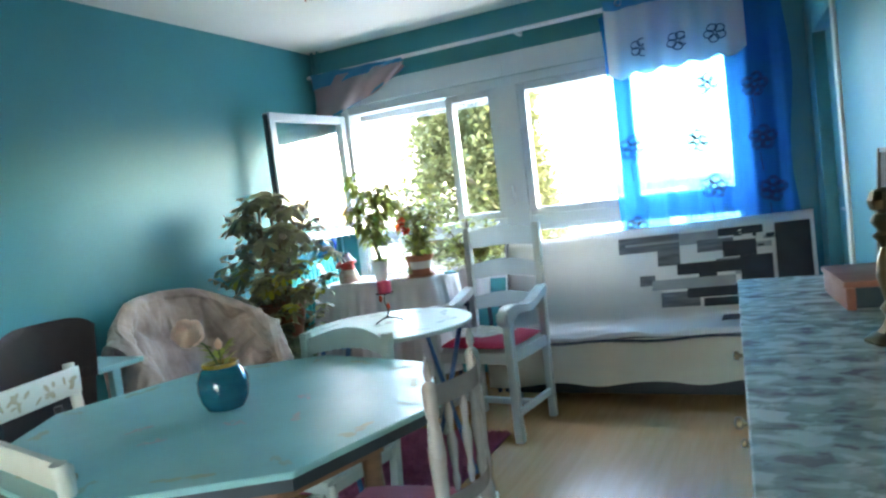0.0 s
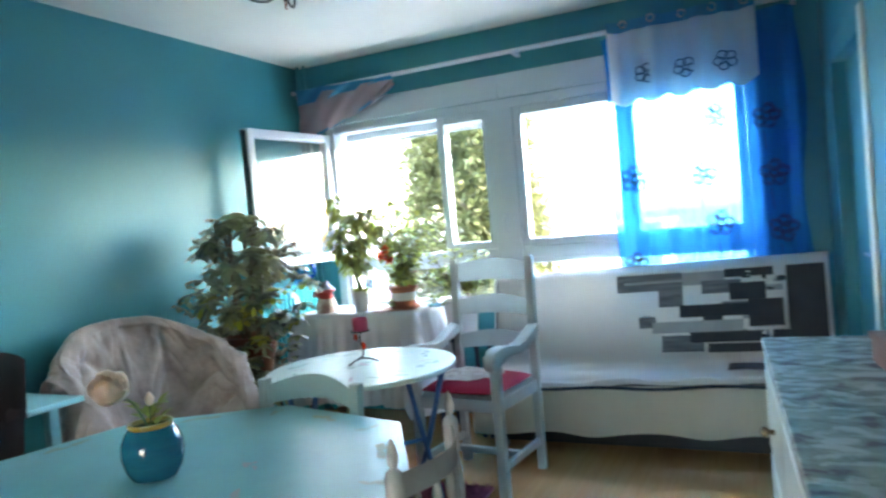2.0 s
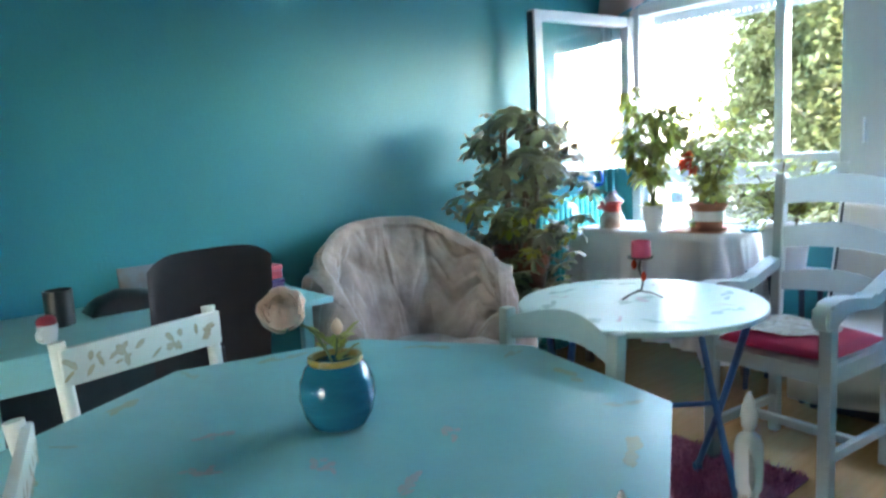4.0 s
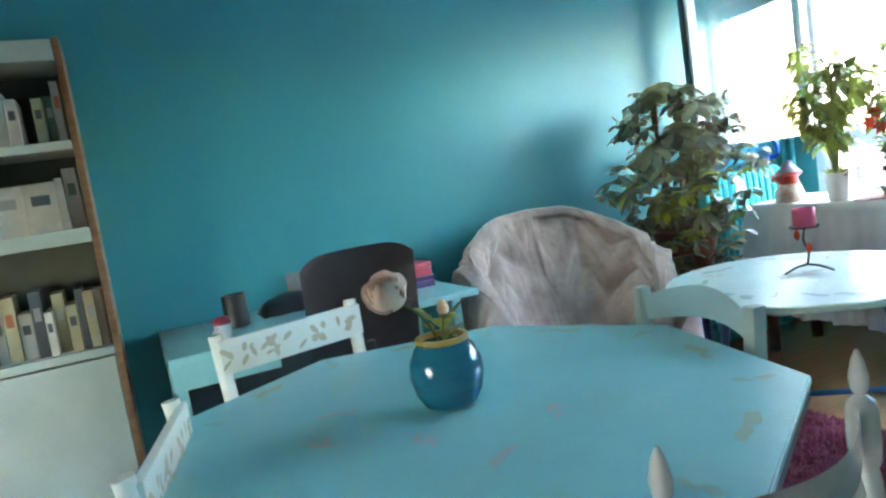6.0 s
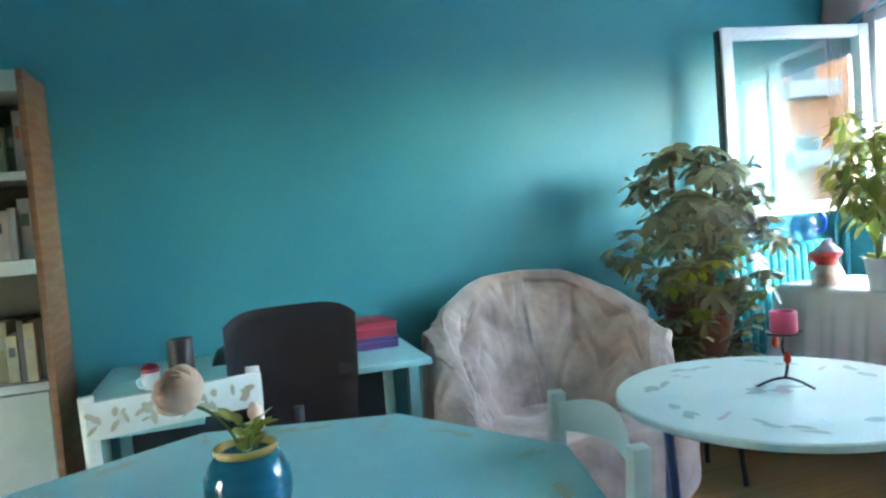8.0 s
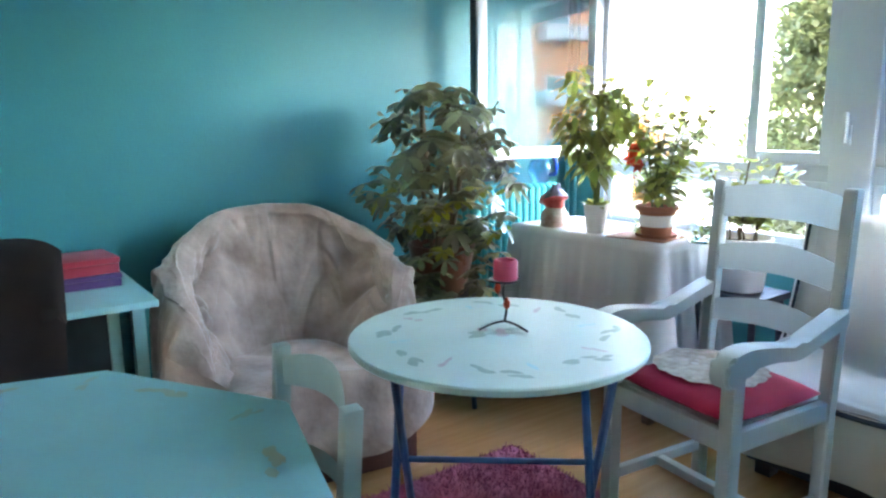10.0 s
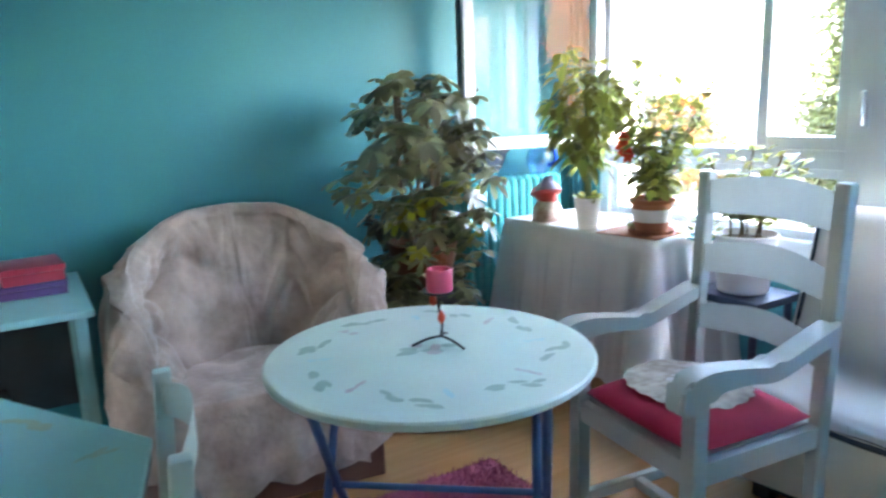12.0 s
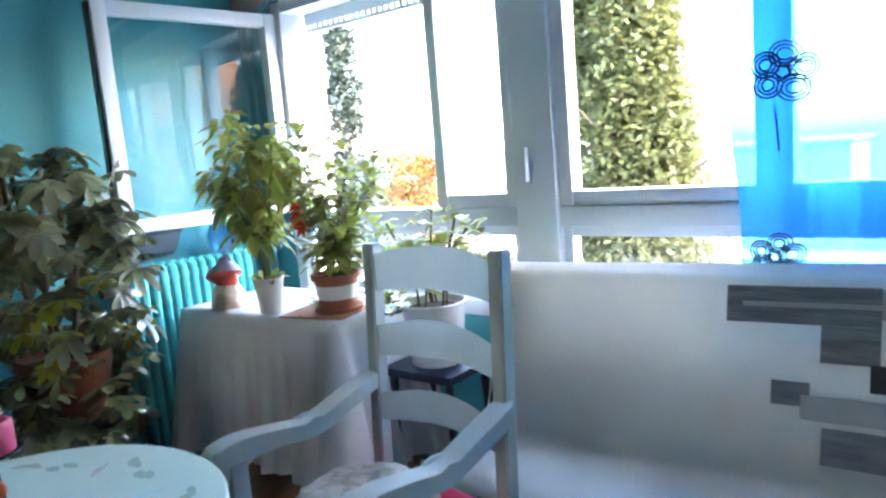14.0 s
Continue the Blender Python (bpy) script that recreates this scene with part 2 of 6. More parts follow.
M_grey2 = mat("light_grey_print", (0.36, 0.38, 0.40), (0.28, 0.30, 0.33), 9, 0.85, 0.25, 150)
M_dark = mat("charcoal_print", (0.035, 0.038, 0.05), (0.022, 0.025, 0.033), 9, 0.85, 0.25, 150)
M_piping = mat("navy_piping", (0.02, 0.03, 0.05), None, 20, 0.7)
M_red = mat("crimson_cushion_cloth", (0.46, 0.012, 0.055), (0.34, 0.008, 0.038), 7, 0.75, 0.3, 140, spec=0.25)
M_pinkcush = mat("pink_cushion_cloth", (0.42, 0.09, 0.13), (0.32, 0.06, 0.09), 9, 0.8, 0.3, 120)
M_lace = mat("cream_lace", (0.58, 0.53, 0.46), (0.36, 0.29, 0.25), 38, 0.85, 0.4, 160)
M_rug = mat("mauve_shag", (0.42, 0.11, 0.19), (0.30, 0.07, 0.125), 10, 0.95, 0.3, 200, island=0.3)
M_cloth = mat("white_tablecloth", (0.70, 0.68, 0.68), (0.62, 0.60, 0.62), 4, 0.85, 0.25, 140, trans=0.15)
M_rad = mat("turquoise_radiator_enamel", (0.05, 0.42, 0.44), (0.04, 0.36, 0.39), 4, 0.3, 0.05, 80)
M_terra = mat("terracotta", (0.42, 0.16, 0.09), (0.34, 0.12, 0.07), 9, 0.7, 0.2, 80)
M_pot = mat("white_glazed_pot", (0.76, 0.75, 0.76), (0.70, 0.70, 0.72), 6, 0.3)
M_tealpot = mat("teal_glazed_pot", (0.06, 0.40, 0.42), (0.05, 0.33, 0.36), 6, 0.25)
M_bluevase = mat("blue_stoneware_glaze", (0.010, 0.145, 0.20), (0.006, 0.085, 0.14), 7, 0.14, 0.1, 40, stretch=(1, 1, 5), rvar=0.04)
M_rim = mat("mustard_glaze", (0.40, 0.27, 0.06), (0.30, 0.19, 0.04), 9, 0.3)
M_soil = mat("soil", (0.045, 0.03, 0.02), (0.02, 0.014, 0.01), 40, 0.95, 0.8, 90)
M_leafd = mat("schefflera_leaf", (0.225, 0.225, 0.11), (0.10, 0.115, 0.05), 9, 0.30, 0.1, 40, island=0.6, trans=0.25, spec=1.0)
M_leafd.node_tree.nodes["Principled BSDF"].inputs["Coat Weight"].default_value = 0.5
M_leafd.node_tree.nodes["Principled BSDF"].inputs["Coat Roughness"].default_value = 0.25
M_leafy = mat("yellow_leaf", (0.34, 0.32, 0.03), (0.25, 0.26, 0.03), 9, 0.35, island=0.3, trans=0.35)
M_leafl = mat("light_green_leaf", (0.34, 0.36, 0.09), (0.21, 0.26, 0.06), 9, 0.35, island=0.5, trans=0.45)
M_stem = mat("brown_stem", (0.12, 0.085, 0.045), (0.08, 0.055, 0.03), 20, 0.8, 0.3, 90)
M_greenstem = mat("green_stem", (0.12, 0.17, 0.05), None, 20, 0.6)
M_petal = mat("peach_rose_petal", (0.86, 0.62, 0.50), (0.88, 0.74, 0.64), 14, 0.6, island=0.12, trans=0.45)
M_redpetal = mat("red_petal", (0.75, 0.085, 0.03), None, 20, 0.5, trans=0.4)
M_candle = mat("pink_wax", (0.70, 0.085, 0.16), (0.62, 0.06, 0.13), 12, 0.45, spec=0.4)
M_wax = mat("pale_wax", (0.75, 0.45, 0.45), None, 12, 0.5)
M_iron = mat("dark_iron", (0.03, 0.03, 0.035), (0.05, 0.045, 0.045), 30, 0.5, 0.3, 90, metal=0.6)
M_brass = mat("aged_brass", (0.22, 0.17, 0.10), (0.12, 0.09, 0.055), 18, 0.38, 0.2, 70, metal=0.9)
M_chrome = mat("brushed_steel", (0.5, 0.5, 0.5), None, 20, 0.3, metal=1.0)
M_sprig = mat("olive_painted_sprig", (0.30, 0.44, 0.36), (0.38, 0.52, 0.44), 25, 0.45)
M_sprigbrown = mat("ochre_painted_sprig", (0.40, 0.46, 0.30), (0.36, 0.48, 0.38), 25, 0.45)
M_sprigpink = mat("pink_painted_flower", (0.58, 0.45, 0.44), (0.50, 0.50, 0.48), 25, 0.45)
M_sprigblue = mat("aqua_painted_patch", (0.40, 0.68, 0.68), (0.46, 0.70, 0.69), 25, 0.4)
M_curtain = sheer_mat("blue_voile", (0.012, 0.27, 0.72), (0.22, 0.70, 1.0), 0.34)
M_valance = sheer_mat("pale_valance_cloth", (0.78, 0.76, 0.76), (0.8, 0.8, 0.8), 0.06)
M_valband = sheer_mat("blue_valance_band", (0.06, 0.30, 0.50), (0.2, 0.6, 0.9), 0.1)
M_pinkvoile = sheer_mat("pink_voile", (0.55, 0.40, 0.42), (0.85, 0.75, 0.75), 0.2)
M_ink = mat("navy_ink", (0.01, 0.03, 0.10), None, 20, 0.8)
M_paper = mat("book_paper", (0.62, 0.58, 0.50), None, 20, 0.9)
M_figure = mat("painted_figurine", (0.42, 0.10, 0.09), (0.08, 0.07, 0.16), 14, 0.45, 0.2, 30, fine=0.1)
M_redbox = mat("red_box_card", (0.45, 0.04, 0.07), None, 10, 0.4)
M_purplebox = mat("purple_box_card", (0.10, 0.06, 0.20), None, 10, 0.4)
M_redglass = glass_mat("red_votive_glass", (0.95, 0.63, 0.66), 1.5, 0.08)
M_jar = mat("olive_glazed_jar", (0.050, 0.032, 0.013), (0.032, 0.028, 0.013), 12, 0.22, 0.2, 40)
M_brick = mat("red_wood_box", (0.34, 0.13, 0.09), (0.26, 0.09, 0.06), 12, 0.5, 0.2, 60)
M_photo = mat("dim_print", (0.13, 0.085, 0.045), (0.02, 0.014, 0.01), 22, 0.6, fine=0.1)
M_photo2 = mat("seaside_print", (0.17, 0.21, 0.23), (0.20, 0.11, 0.08), 12, 0.6, fine=0.1)
M_frame = mat("distressed_white_frame", (0.25, 0.265, 0.235), (0.14, 0.14, 0.12), 12, 0.6, 0.3, 60)
M_bookcase = mat("grey_green_bookcase_paint", (0.42, 0.46, 0.40), (0.34, 0.38, 0.33), 6, 0.5, 0.1, 60)
M_shelfback = mat("dark_bookcase_back", (0.10, 0.11, 0.08), (0.07, 0.08, 0.06), 6, 0.6)
BOOKS = [mat("book_cover", c, None, 12, 0.5) for c in ((0.45, 0.43, 0.38), (0.30, 0.30, 0.28), (0.36, 0.10, 0.05), (0.08, 0.09, 0.10), (0.40, 0.36, 0.22), (0.55, 0.52, 0.45), (0.16, 0.20, 0.15))]


def marbled():
    """Whitewashed aqua boards printed with streaks and pinkish joints."""
    m = mat("marbled_wood_film", (0.44, 0.45, 0.39), (0.16, 0.19, 0.165), 14, 0.6, 0.2, 60, stretch=(1.0, 1.5, 1), fine=0.3)
    n, l = m.node_tree.nodes, m.node_tree.links
    p = n["Principled BSDF"]
    old = p.inputs["Base Color"].links[0].from_socket
    tc = n.new("ShaderNodeTexCoord")
    mp = n.new("ShaderNodeMapping")
    mp.inputs["Scale"].default_value = (3.4, 5.0, 2.0)
    l.new(tc.outputs["Object"], mp.inputs[0])
    v = n.new("ShaderNodeTexNoise")
    v.inputs["Scale"].default_value, v.inputs["Detail"].default_value, v.inputs["Distortion"].default_value = 5.0, 8, 0.4
    l.new(mp.outputs[0], v.inputs["Vector"])
    mr = n.new("ShaderNodeMapRange")
    mr.inputs[1].default_value, mr.inputs[2].default_value = 0.51, 0.58
    l.new(v.outputs["Fac"], mr.inputs[0])
    mx = n.new("ShaderNodeMix")
    mx.data_type = "RGBA"
    mx.inputs[7].default_value = (0.52, 0.54, 0.50, 1)
    l.new(mr.outputs[0], mx.inputs[0])
    l.new(old, mx.inputs[6])
    mr2 = n.new("ShaderNodeMapRange")
    mr2.inputs[1].default_value, mr2.inputs[2].default_value = 0.43, 0.37
    l.new(v.outputs["Fac"], mr2.inputs[0])
    mx2 = n.new("ShaderNodeMix")
    mx2.data_type = "RGBA"
    mx2.inputs[7].default_value = (0.16, 0.12, 0.13, 1)
    l.new(mr2.outputs[0], mx2.inputs[0])
    l.new(mx.outputs[2], mx2.inputs[6])
    l.new(mx2.outputs[2], p.inputs["Base Color"])
    return m


M_marble = marbled()

# ---- structure ----
T = 0.12
PLAN = [(XL - T, YB - T), (XR + T + 0.395, YB - T), (XR + T, YW + 0.2), (XL - T, YW + 0.2)]
solo("floor", extrude_outline(bmesh.new(), PLAN, -0.1, 0.0), M_floor, "glossy orange-brown laminate floor", kind="structure", smooth=False)
solo("ceiling", extrude_outline(bmesh.new(), PLAN, ZC, ZC + 0.15), M_ceiling, "plain off-white painted ceiling", kind="structure", smooth=False)
solo("wall_left", bx(XL - T, XL, YB - T, YW + 0.25, 0, ZC), M_wall, "long turquoise painted wall", kind="structure", smooth=False)
# unseen closing wall, built round the added fill-light opening
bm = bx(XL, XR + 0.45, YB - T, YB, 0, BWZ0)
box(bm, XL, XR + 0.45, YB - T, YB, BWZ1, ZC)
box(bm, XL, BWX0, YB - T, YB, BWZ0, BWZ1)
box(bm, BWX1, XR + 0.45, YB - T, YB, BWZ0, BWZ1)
solo("wall_back", bm, M_wall, "unseen turquoise painted wall behind the dining table, opening added for fill light", kind="structure", smooth=False)
DY0, DY1, DZ = 3.95, 4.72, 1.95
bm = bx(XR, XR + T, YB - 0.02, DY0, 0, ZC)
box(bm, XR, XR + T, DY1, YW + 0.25, 0, ZC)
box(bm, XR, XR + T, DY0, DY1, DZ, ZC)
solo("wall_right", bm, M_wall, "turquoise painted wall with a doorway", kind="structure", smooth=False, at=SKEW)
# window wall: one long opening from hinge side to the right jamb
WX0, WX1, WZ0, WZ1 = -2.38, 0.44, 0.72, 2.06
bm = bx(XL, WX0, YW, YW + 0.22, 0, ZC)
box(bm, WX1, XR + 0.02, YW, YW + 0.22, 0, ZC)
box(bm, WX0, WX1, YW, YW + 0.22, 0, WZ0)
box(bm, WX0, WX1, YW, YW + 0.22, WZ1, ZC)
solo("wall_window", bm, M_wall, "turquoise painted window wall", kind="structure", smooth=False)

door = thing("door_1", "closed turquoise door with a cream painted frame", "door", XR, 0, 0, kind="structure")
door.matrix_basis = SKEW @ door.matrix_basis
part("door_leaf", bx(0.05, 0.09, DY0 + 0.04, DY1 - 0.04, 0.008, DZ - 0.04, 0.003), M_wall, door, smooth=False)
bm = bx(-0.012, 0.115, DY0 - 0.055, DY0 + 0.035, 0, DZ + 0.06, 0.004)
part("door_frame", bm, M_cream, door, "cream painted near jamb")
part("door_frame", bx(-0.012, 0.115, DY1 - 0.035, DY1 + 0.04, 0, DZ + 0.06, 0.004), M_wall, door, "turquoise painted far jamb")
part("door_frame", bx(-0.010, 0.113, DY0 + 0.036, DY1 - 0.036, DZ - 0.035, DZ + 0.06, 0.004), M_wall, door)
part("door_handle", tube(bmesh.new(), [(0.05, DY0 + 0.1, 1.02), (0.0, DY0 + 0.1, 1.02), (-0.002, DY0 + 0.2, 1.02)], 0.008), M_chrome, door, "steel lever handle")

bm = bx(XL, XL + 0.014, YB, YW, 0, 0.07, 0.004)
solo("baseboard", bm, M_wall, "turquoise painted skirting board", kind="structure")


# ---- windows ----
def frame_bars(parent, x0, x1, z0, z1, w, y0, y1, name="window_frame", m=M_white):
    part(name, bx(x0, x0 + w, y0, y1, z0, z1, 0.004), m, parent)
    part(name, bx(x1 - w, x1, y0, y1, z0, z1, 0.004), m, parent)
    part(name, bx(x0 + w, x1 - w, y0 + 0.002, y1 - 0.002, z1 - w, z1, 0.004), m, parent)
    part(name, bx(x0 + w, x1 - w, y0 + 0.002, y1 - 0.002, z0, z0 + w, 0.004), m, parent)


def pane(parent, x0, x1, z0, z1, y, m=None):
    ob = part("pane", bx(x0, x1, y - 0.002, y + 0.002, z0, z1), m or M_glass, parent, "clear glass", smooth=False)
    ob.visible_shadow = False
    return ob


FY0, FY1 = YW + 0.004, YW + 0.075
win = thing("window_1", "white plastic double window with a fixed strip of lower panes", "window", kind="structure")
# outer frame
part("window_frame", bx(WX0 - 0.02, WX0 + 0.045, YW - 0.012, YW + 0.225, WZ0, WZ1, 0.004), M_white, win)
part("window_frame", bx(WX1 - 0.045, WX1 + 0.02, YW - 0.012, YW + 0.225, WZ0, WZ1, 0.004), M_white, win)
part("window_frame", bx(WX0 + 0.045, WX1 - 0.045, YW - 0.010, FY1 + 0.038, WZ1 - 0.05, WZ1 + 0.01, 0.004), M_white, win)
part("window_sill", bx(WX0 + 0.045, WX1 - 0.045, YW - 0.03, FY1 + 0.04, WZ0 - 0.03, WZ0 + 0.03, 0.006), M_white, win)
# centre post and transom
PX0, PX1 = -1.135, -0.970
part("window_post", bx(PX0, PX1, YW - 0.02, FY1 + 0.03, WZ0 + 0.03, WZ1 - 0.05, 0.005), M_white, win)
TZ0, TZ1 = 1.035, 1.105
part("transom", bx(WX0 + 0.045, PX0, YW - 0.006, FY1 + 0.02, TZ0, TZ1, 0.005), M_white, win)
part("transom", bx(PX1, WX1 - 0.045, YW - 0.006, FY1 + 0.02, TZ0, TZ1, 0.005), M_white, win)
# lower fixed panes
frame_bars(win, WX0 + 0.047, PX0 - 0.002, WZ0 + 0.032, TZ0 - 0.002, 0.035, FY0 + 0.01, FY1)
pane(win, WX0 + 0.08, PX0 - 0.035, WZ0 + 0.065, TZ0 - 0.035, GLASS_Y + 0.01)
frame_bars(win, PX1 + 0.002, WX1 - 0.047, WZ0 + 0.032, TZ0 - 0.002, 0.035, FY0 + 0.01, FY1)
pane(win, PX1 + 0.035, WX1 - 0.08, WZ0 + 0.065, TZ0 - 0.035, GLASS_Y + 0.01)
# closed casements: narrow one in the left half, two in the right half
SZ0, SZ1 = TZ1 + 0.002, WZ1 - 0.052
for x0, x1 in ((-1.515, PX0 - 0.002), (PX1 + 0.002, -0.272), (-0.27, WX1 - 0.047)):
    sash = part("casement", bx(x0, x0 + 0.05, FY0 - 0.004, FY1, SZ0, SZ1, 0.004), M_white, win)
    part("stile", bx(x1 - 0.05, x1, FY0 - 0.004, FY1, SZ0, SZ1, 0.004), M_white, sash)
    part("rail", bx(x0 + 0.05, x1 - 0.05, FY0 - 0.002, FY1 - 0.002, SZ1 - 0.05, SZ1, 0.004), M_white, sash)
    part("rail", bx(x0 + 0.05, x1 - 0.05, FY0 - 0.002, FY1 - 0.002, SZ0, SZ0 + 0.05, 0.004), M_white, sash)
    pane(sash, x0 + 0.045, x1 - 0.045, SZ0 + 0.045, SZ1 - 0.045, GLASS_Y)
# espagnolette handle on the post
hd = part("handle", bx(-1.085, -1.055, YW - 0.032, YW - 0.018, 1.19, 1.27, 0.004), M_white, win, "white window handle")
part("lever", bx(-1.079, -1.061, YW - 0.062, YW - 0.034, 1.20, 1.32, 0.007), M_white, hd)
# shutter box over the windows
sh = thing("shutter_box", "white roller shutter casing above the window", "shutter box", kind="structure")
part("casing", bx(WX0 - 0.02, PX0 + 0.08, YW - 0.03, YW - 0.001, WZ1 + 0.013, 2.225, 0.006), M_white, sh)
part("casing", bx(PX0 + 0.084, WX1 + 0.05, YW - 0.03, YW - 0.001, WZ1 + 0.013, 2.225, 0.006), M_white, sh)
part("slat", bx(WX0 + 0.06, PX0 - 0.02, FY1 + 0.045, FY1 + 0.06, WZ1 - 0.10, WZ1 - 0.015, 0.003), M_white, sh, "lowered edge of the roller shutter")
part("slat", bx(PX1 + 0.02, WX1 - 0.06, FY1 + 0.045, FY1 + 0.06, WZ1 - 0.10, WZ1 - 0.015, 0.003), M_white, sh, "lowered edge of the roller shutter")

for k in range(34):
    part("slot_tab", bx(WX0 + 0.07 + 0.034 * k, WX0 + 0.09 + 0.034 * k, FY1 + 0.046, FY1 + 0.058, WZ1 - 0.116, WZ1 - 0.101), M_white, sh, smooth=False)
part("slat", bx(WX0 + 0.06, PX0 - 0.02, FY1 + 0.045, FY1 + 0.06, WZ1 - 0.135, WZ1 - 0.117, 0.003), M_white, sh, "bottom edge of the roller shutter")
# open casement, hinged at the left jamb, swung into the room
op = thing("open_casement", "white window casement standing open into the room", "window", -2.362, YW - 0.02, 0, -96, kind="structure")
W = 0.80
part("stile", bx(0, 0.055, -0.06, 0, SZ0, SZ1, 0.004), M_white, op)
part("stile", bx(W - 0.055, W, -0.06, 0, SZ0, SZ1, 0.004), M_white, op)
part("rail", bx(0.055, W - 0.055, -0.058, -0.002, SZ1 - 0.055, SZ1, 0.004), M_white, op)
part("rail", bx(0.055, W - 0.055, -0.058, -0.002, SZ0, SZ0 + 0.055, 0.004), M_white, op)
pane(op, 0.05, W - 0.05, SZ0 + 0.05, SZ1 - 0.05, -0.03, M_sash_glass)
part("gasket", bx(W + 0.001, W + 0.012, -0.05, -0.012, SZ0 + 0.01, SZ1 - 0.01, 0.003), M_edge_shade, op, "dark rubber seal")

# heating pipes in the corner
for k, px in enumerate((XL + 0.045, XL + 0.10)):
    solo("heating_pipe", tube(bmesh.new(), [(px, YW - 0.05, 0), (px, YW - 0.05, ZC)], 0.013, 10), M_wall, "thin turquoise painted heating pipe in the corner", "pipe", "heating pipes")

# ---- curtains ----
RODY, RODZ = YW - 0.10, 2.335
rod = thing("curtain_rod", "long white curtain rod under the ceiling", "curtain rod")
part("pole", tube(bmesh.new(), [(XL + 0.02, RODY, RODZ), (XR - 0.015, RODY, RODZ + 0.005)], 0.014, 12), M_white, rod)
for px in (XL + 0.15, -0.9, XR - 0.12):
    part("bracket", bx(px - 0.012, px + 0.012, RODY - 0.006, YW, RODZ - 0.02, RODZ + 0.012, 0.003), M_white, rod)


def fold_y(x, amp=0.030, k=30):
    return RODY + amp * math.sin(k * x) + 0.010 * math.sin(k * 2.3 * x + 1) - 0.012


def cur_x(u, v):
    return -0.36 + 1.04 * u + 0.02 * math.sin(9 * v + 5 * u)


cur = thing("blue_curtain", "sheer deep-blue voile curtain with line-drawn flowers", "curtain")
bm = grid(bmesh.new(), lambda u, v: Vector((cur_x(u, v), fold_y(cur_x(u, v)) - 0.01 * v, 2.30 - 1.51 * v)), 110, 20)
part("cloth", bm, M_curtain, cur)


def flower(cx, cz, r, seed):
    """Line flower with round petals, drawn as thin cords lying on the cloth."""
    rnd = random.Random(seed)
    bm = bmesh.new()
    for p in range(5):
        a0 = 2 * math.pi * p / 5 + rnd.random() * 0.3
        for s in (1.0, 0.72, 0.45):
            pts = []
            for k in range(13):
                a = 2 * math.pi * k / 12
                x = cx + r * 0.55 * math.cos(a0) + r * 0.42 * s * math.cos(a)
                z = cz + r * 0.55 * math.sin(a0) + r * 0.40 * s * math.sin(a)
                pts.append((x, fold_y(x) - 0.012, z))
            tube(bm, pts, 0.0028, 4)
    pts = [(cx + r * 0.22 * math.cos(k), fold_y(cx) - 0.014, cz + r * 0.22 * math.sin(k)) for k in range(8)]
    tube(bm, pts, 0.003, 4)
    tube(bm, [(cx - 0.02 * r / 0.08, fold_y(cx) - 0.012, cz - r), (cx - 0.01, fold_y(cx - 0.01) - 0.012, cz - r * 2.4)], 0.003, 4)
    return bm


for i, (fx, fz, fr) in enumerate(((-0.215, 1.46, 0.085), (0.165, 1.45, 0.075), (0.245, 1.77, 0.075), (0.235, 1.17, 0.08), (0.50, 1.73, 0.075), (0.52, 1.42, 0.08), (0.55, 1.12, 0.08), (-0.24, 0.97, 0.07))):
    part("flower_print", flower(fx, fz, fr, i), M_ink, cur, "dark blue line flower")

val = thing("valance", "white scalloped valance with a blue band and metal eyelets", "valance")


def val_fn(u, v):
    x = -0.30 + 0.78 * u
    drop = 0.45 + 0.035 * abs(math.sin(u * math.pi * 5)) - 0.03 * u
    return Vector((x, fold_y(x, 0.014, 22) - 0.065, 2.365 - drop * v))


bm = bmesh.new()
grid(bm, lambda u, v: val_fn(u, 0.13 + 0.87 * v), 70, 12)
part("cloth", bm, M_valance, val)
bm = grid(bmesh.new(), lambda u, v: val_fn(u, 0.13 * v) + Vector((0, -0.001, 0)), 70, 4)
part("band", bm, M_valband, val, "blue top band")
for k in range(5):
    x = -0.21 + 0.16 * k
    part("eyelet", tube(bmesh.new(), [(x + 0.02 * math.cos(a), fold_y(x, 0.014, 22) - 0.075, RODZ + 0.01 + 0.02 * math.sin(a)) for a in [j * math.pi / 5 for j in range(11)]], 0.005, 6), M_chrome, val, "steel eyelet")
for k in range(3):
    x = -0.10 + 0.21 * k
    bm = bmesh.new()
    rnd = random.Random(k)
    for j in range(5):
        a0 = j * 1.257 + k
        tube(bm, [(x + 0.035 * math.cos(a0) + 0.028 * math.cos(a), fold_y(x, 0.014, 22) - 0.075, 2.05 + 0.032 * math.sin(a0) + 0.022 * math.sin(a)) for a in [q * math.pi / 4 for q in range(9)]], 0.004, 4)
    part("flower_print", bm, M_ink, val, "dark line flower")

sw = thing("swag", "pink and blue voile swag bunched at the rod's end", "curtain")
bm = grid(bmesh.new(), lambda u, v: Vector((XL + 0.06 + 0.80 * u, RODY - 0.02 + 0.02 * math.sin(14 * u + 5 * v) + 0.03 * v, RODZ - 0.03 - v * (0.30 * (1 - u) ** 0.7 + 0.03))), 30, 14)
part("cloth", bm, M_pinkvoile, sw)
bm = grid(bmesh.new(), lambda u, v: Vector((XL + 0.07 + 0.80 * u, RODY - 0.035 + 0.015 * math.sin(17 * u + 3 * v), RODZ + 0.01 - v * (0.10 * (1 - u) + 0.02) - 0.02 * u)), 30, 8)
part("band", bm, M_valband, sw, "blue edge band")
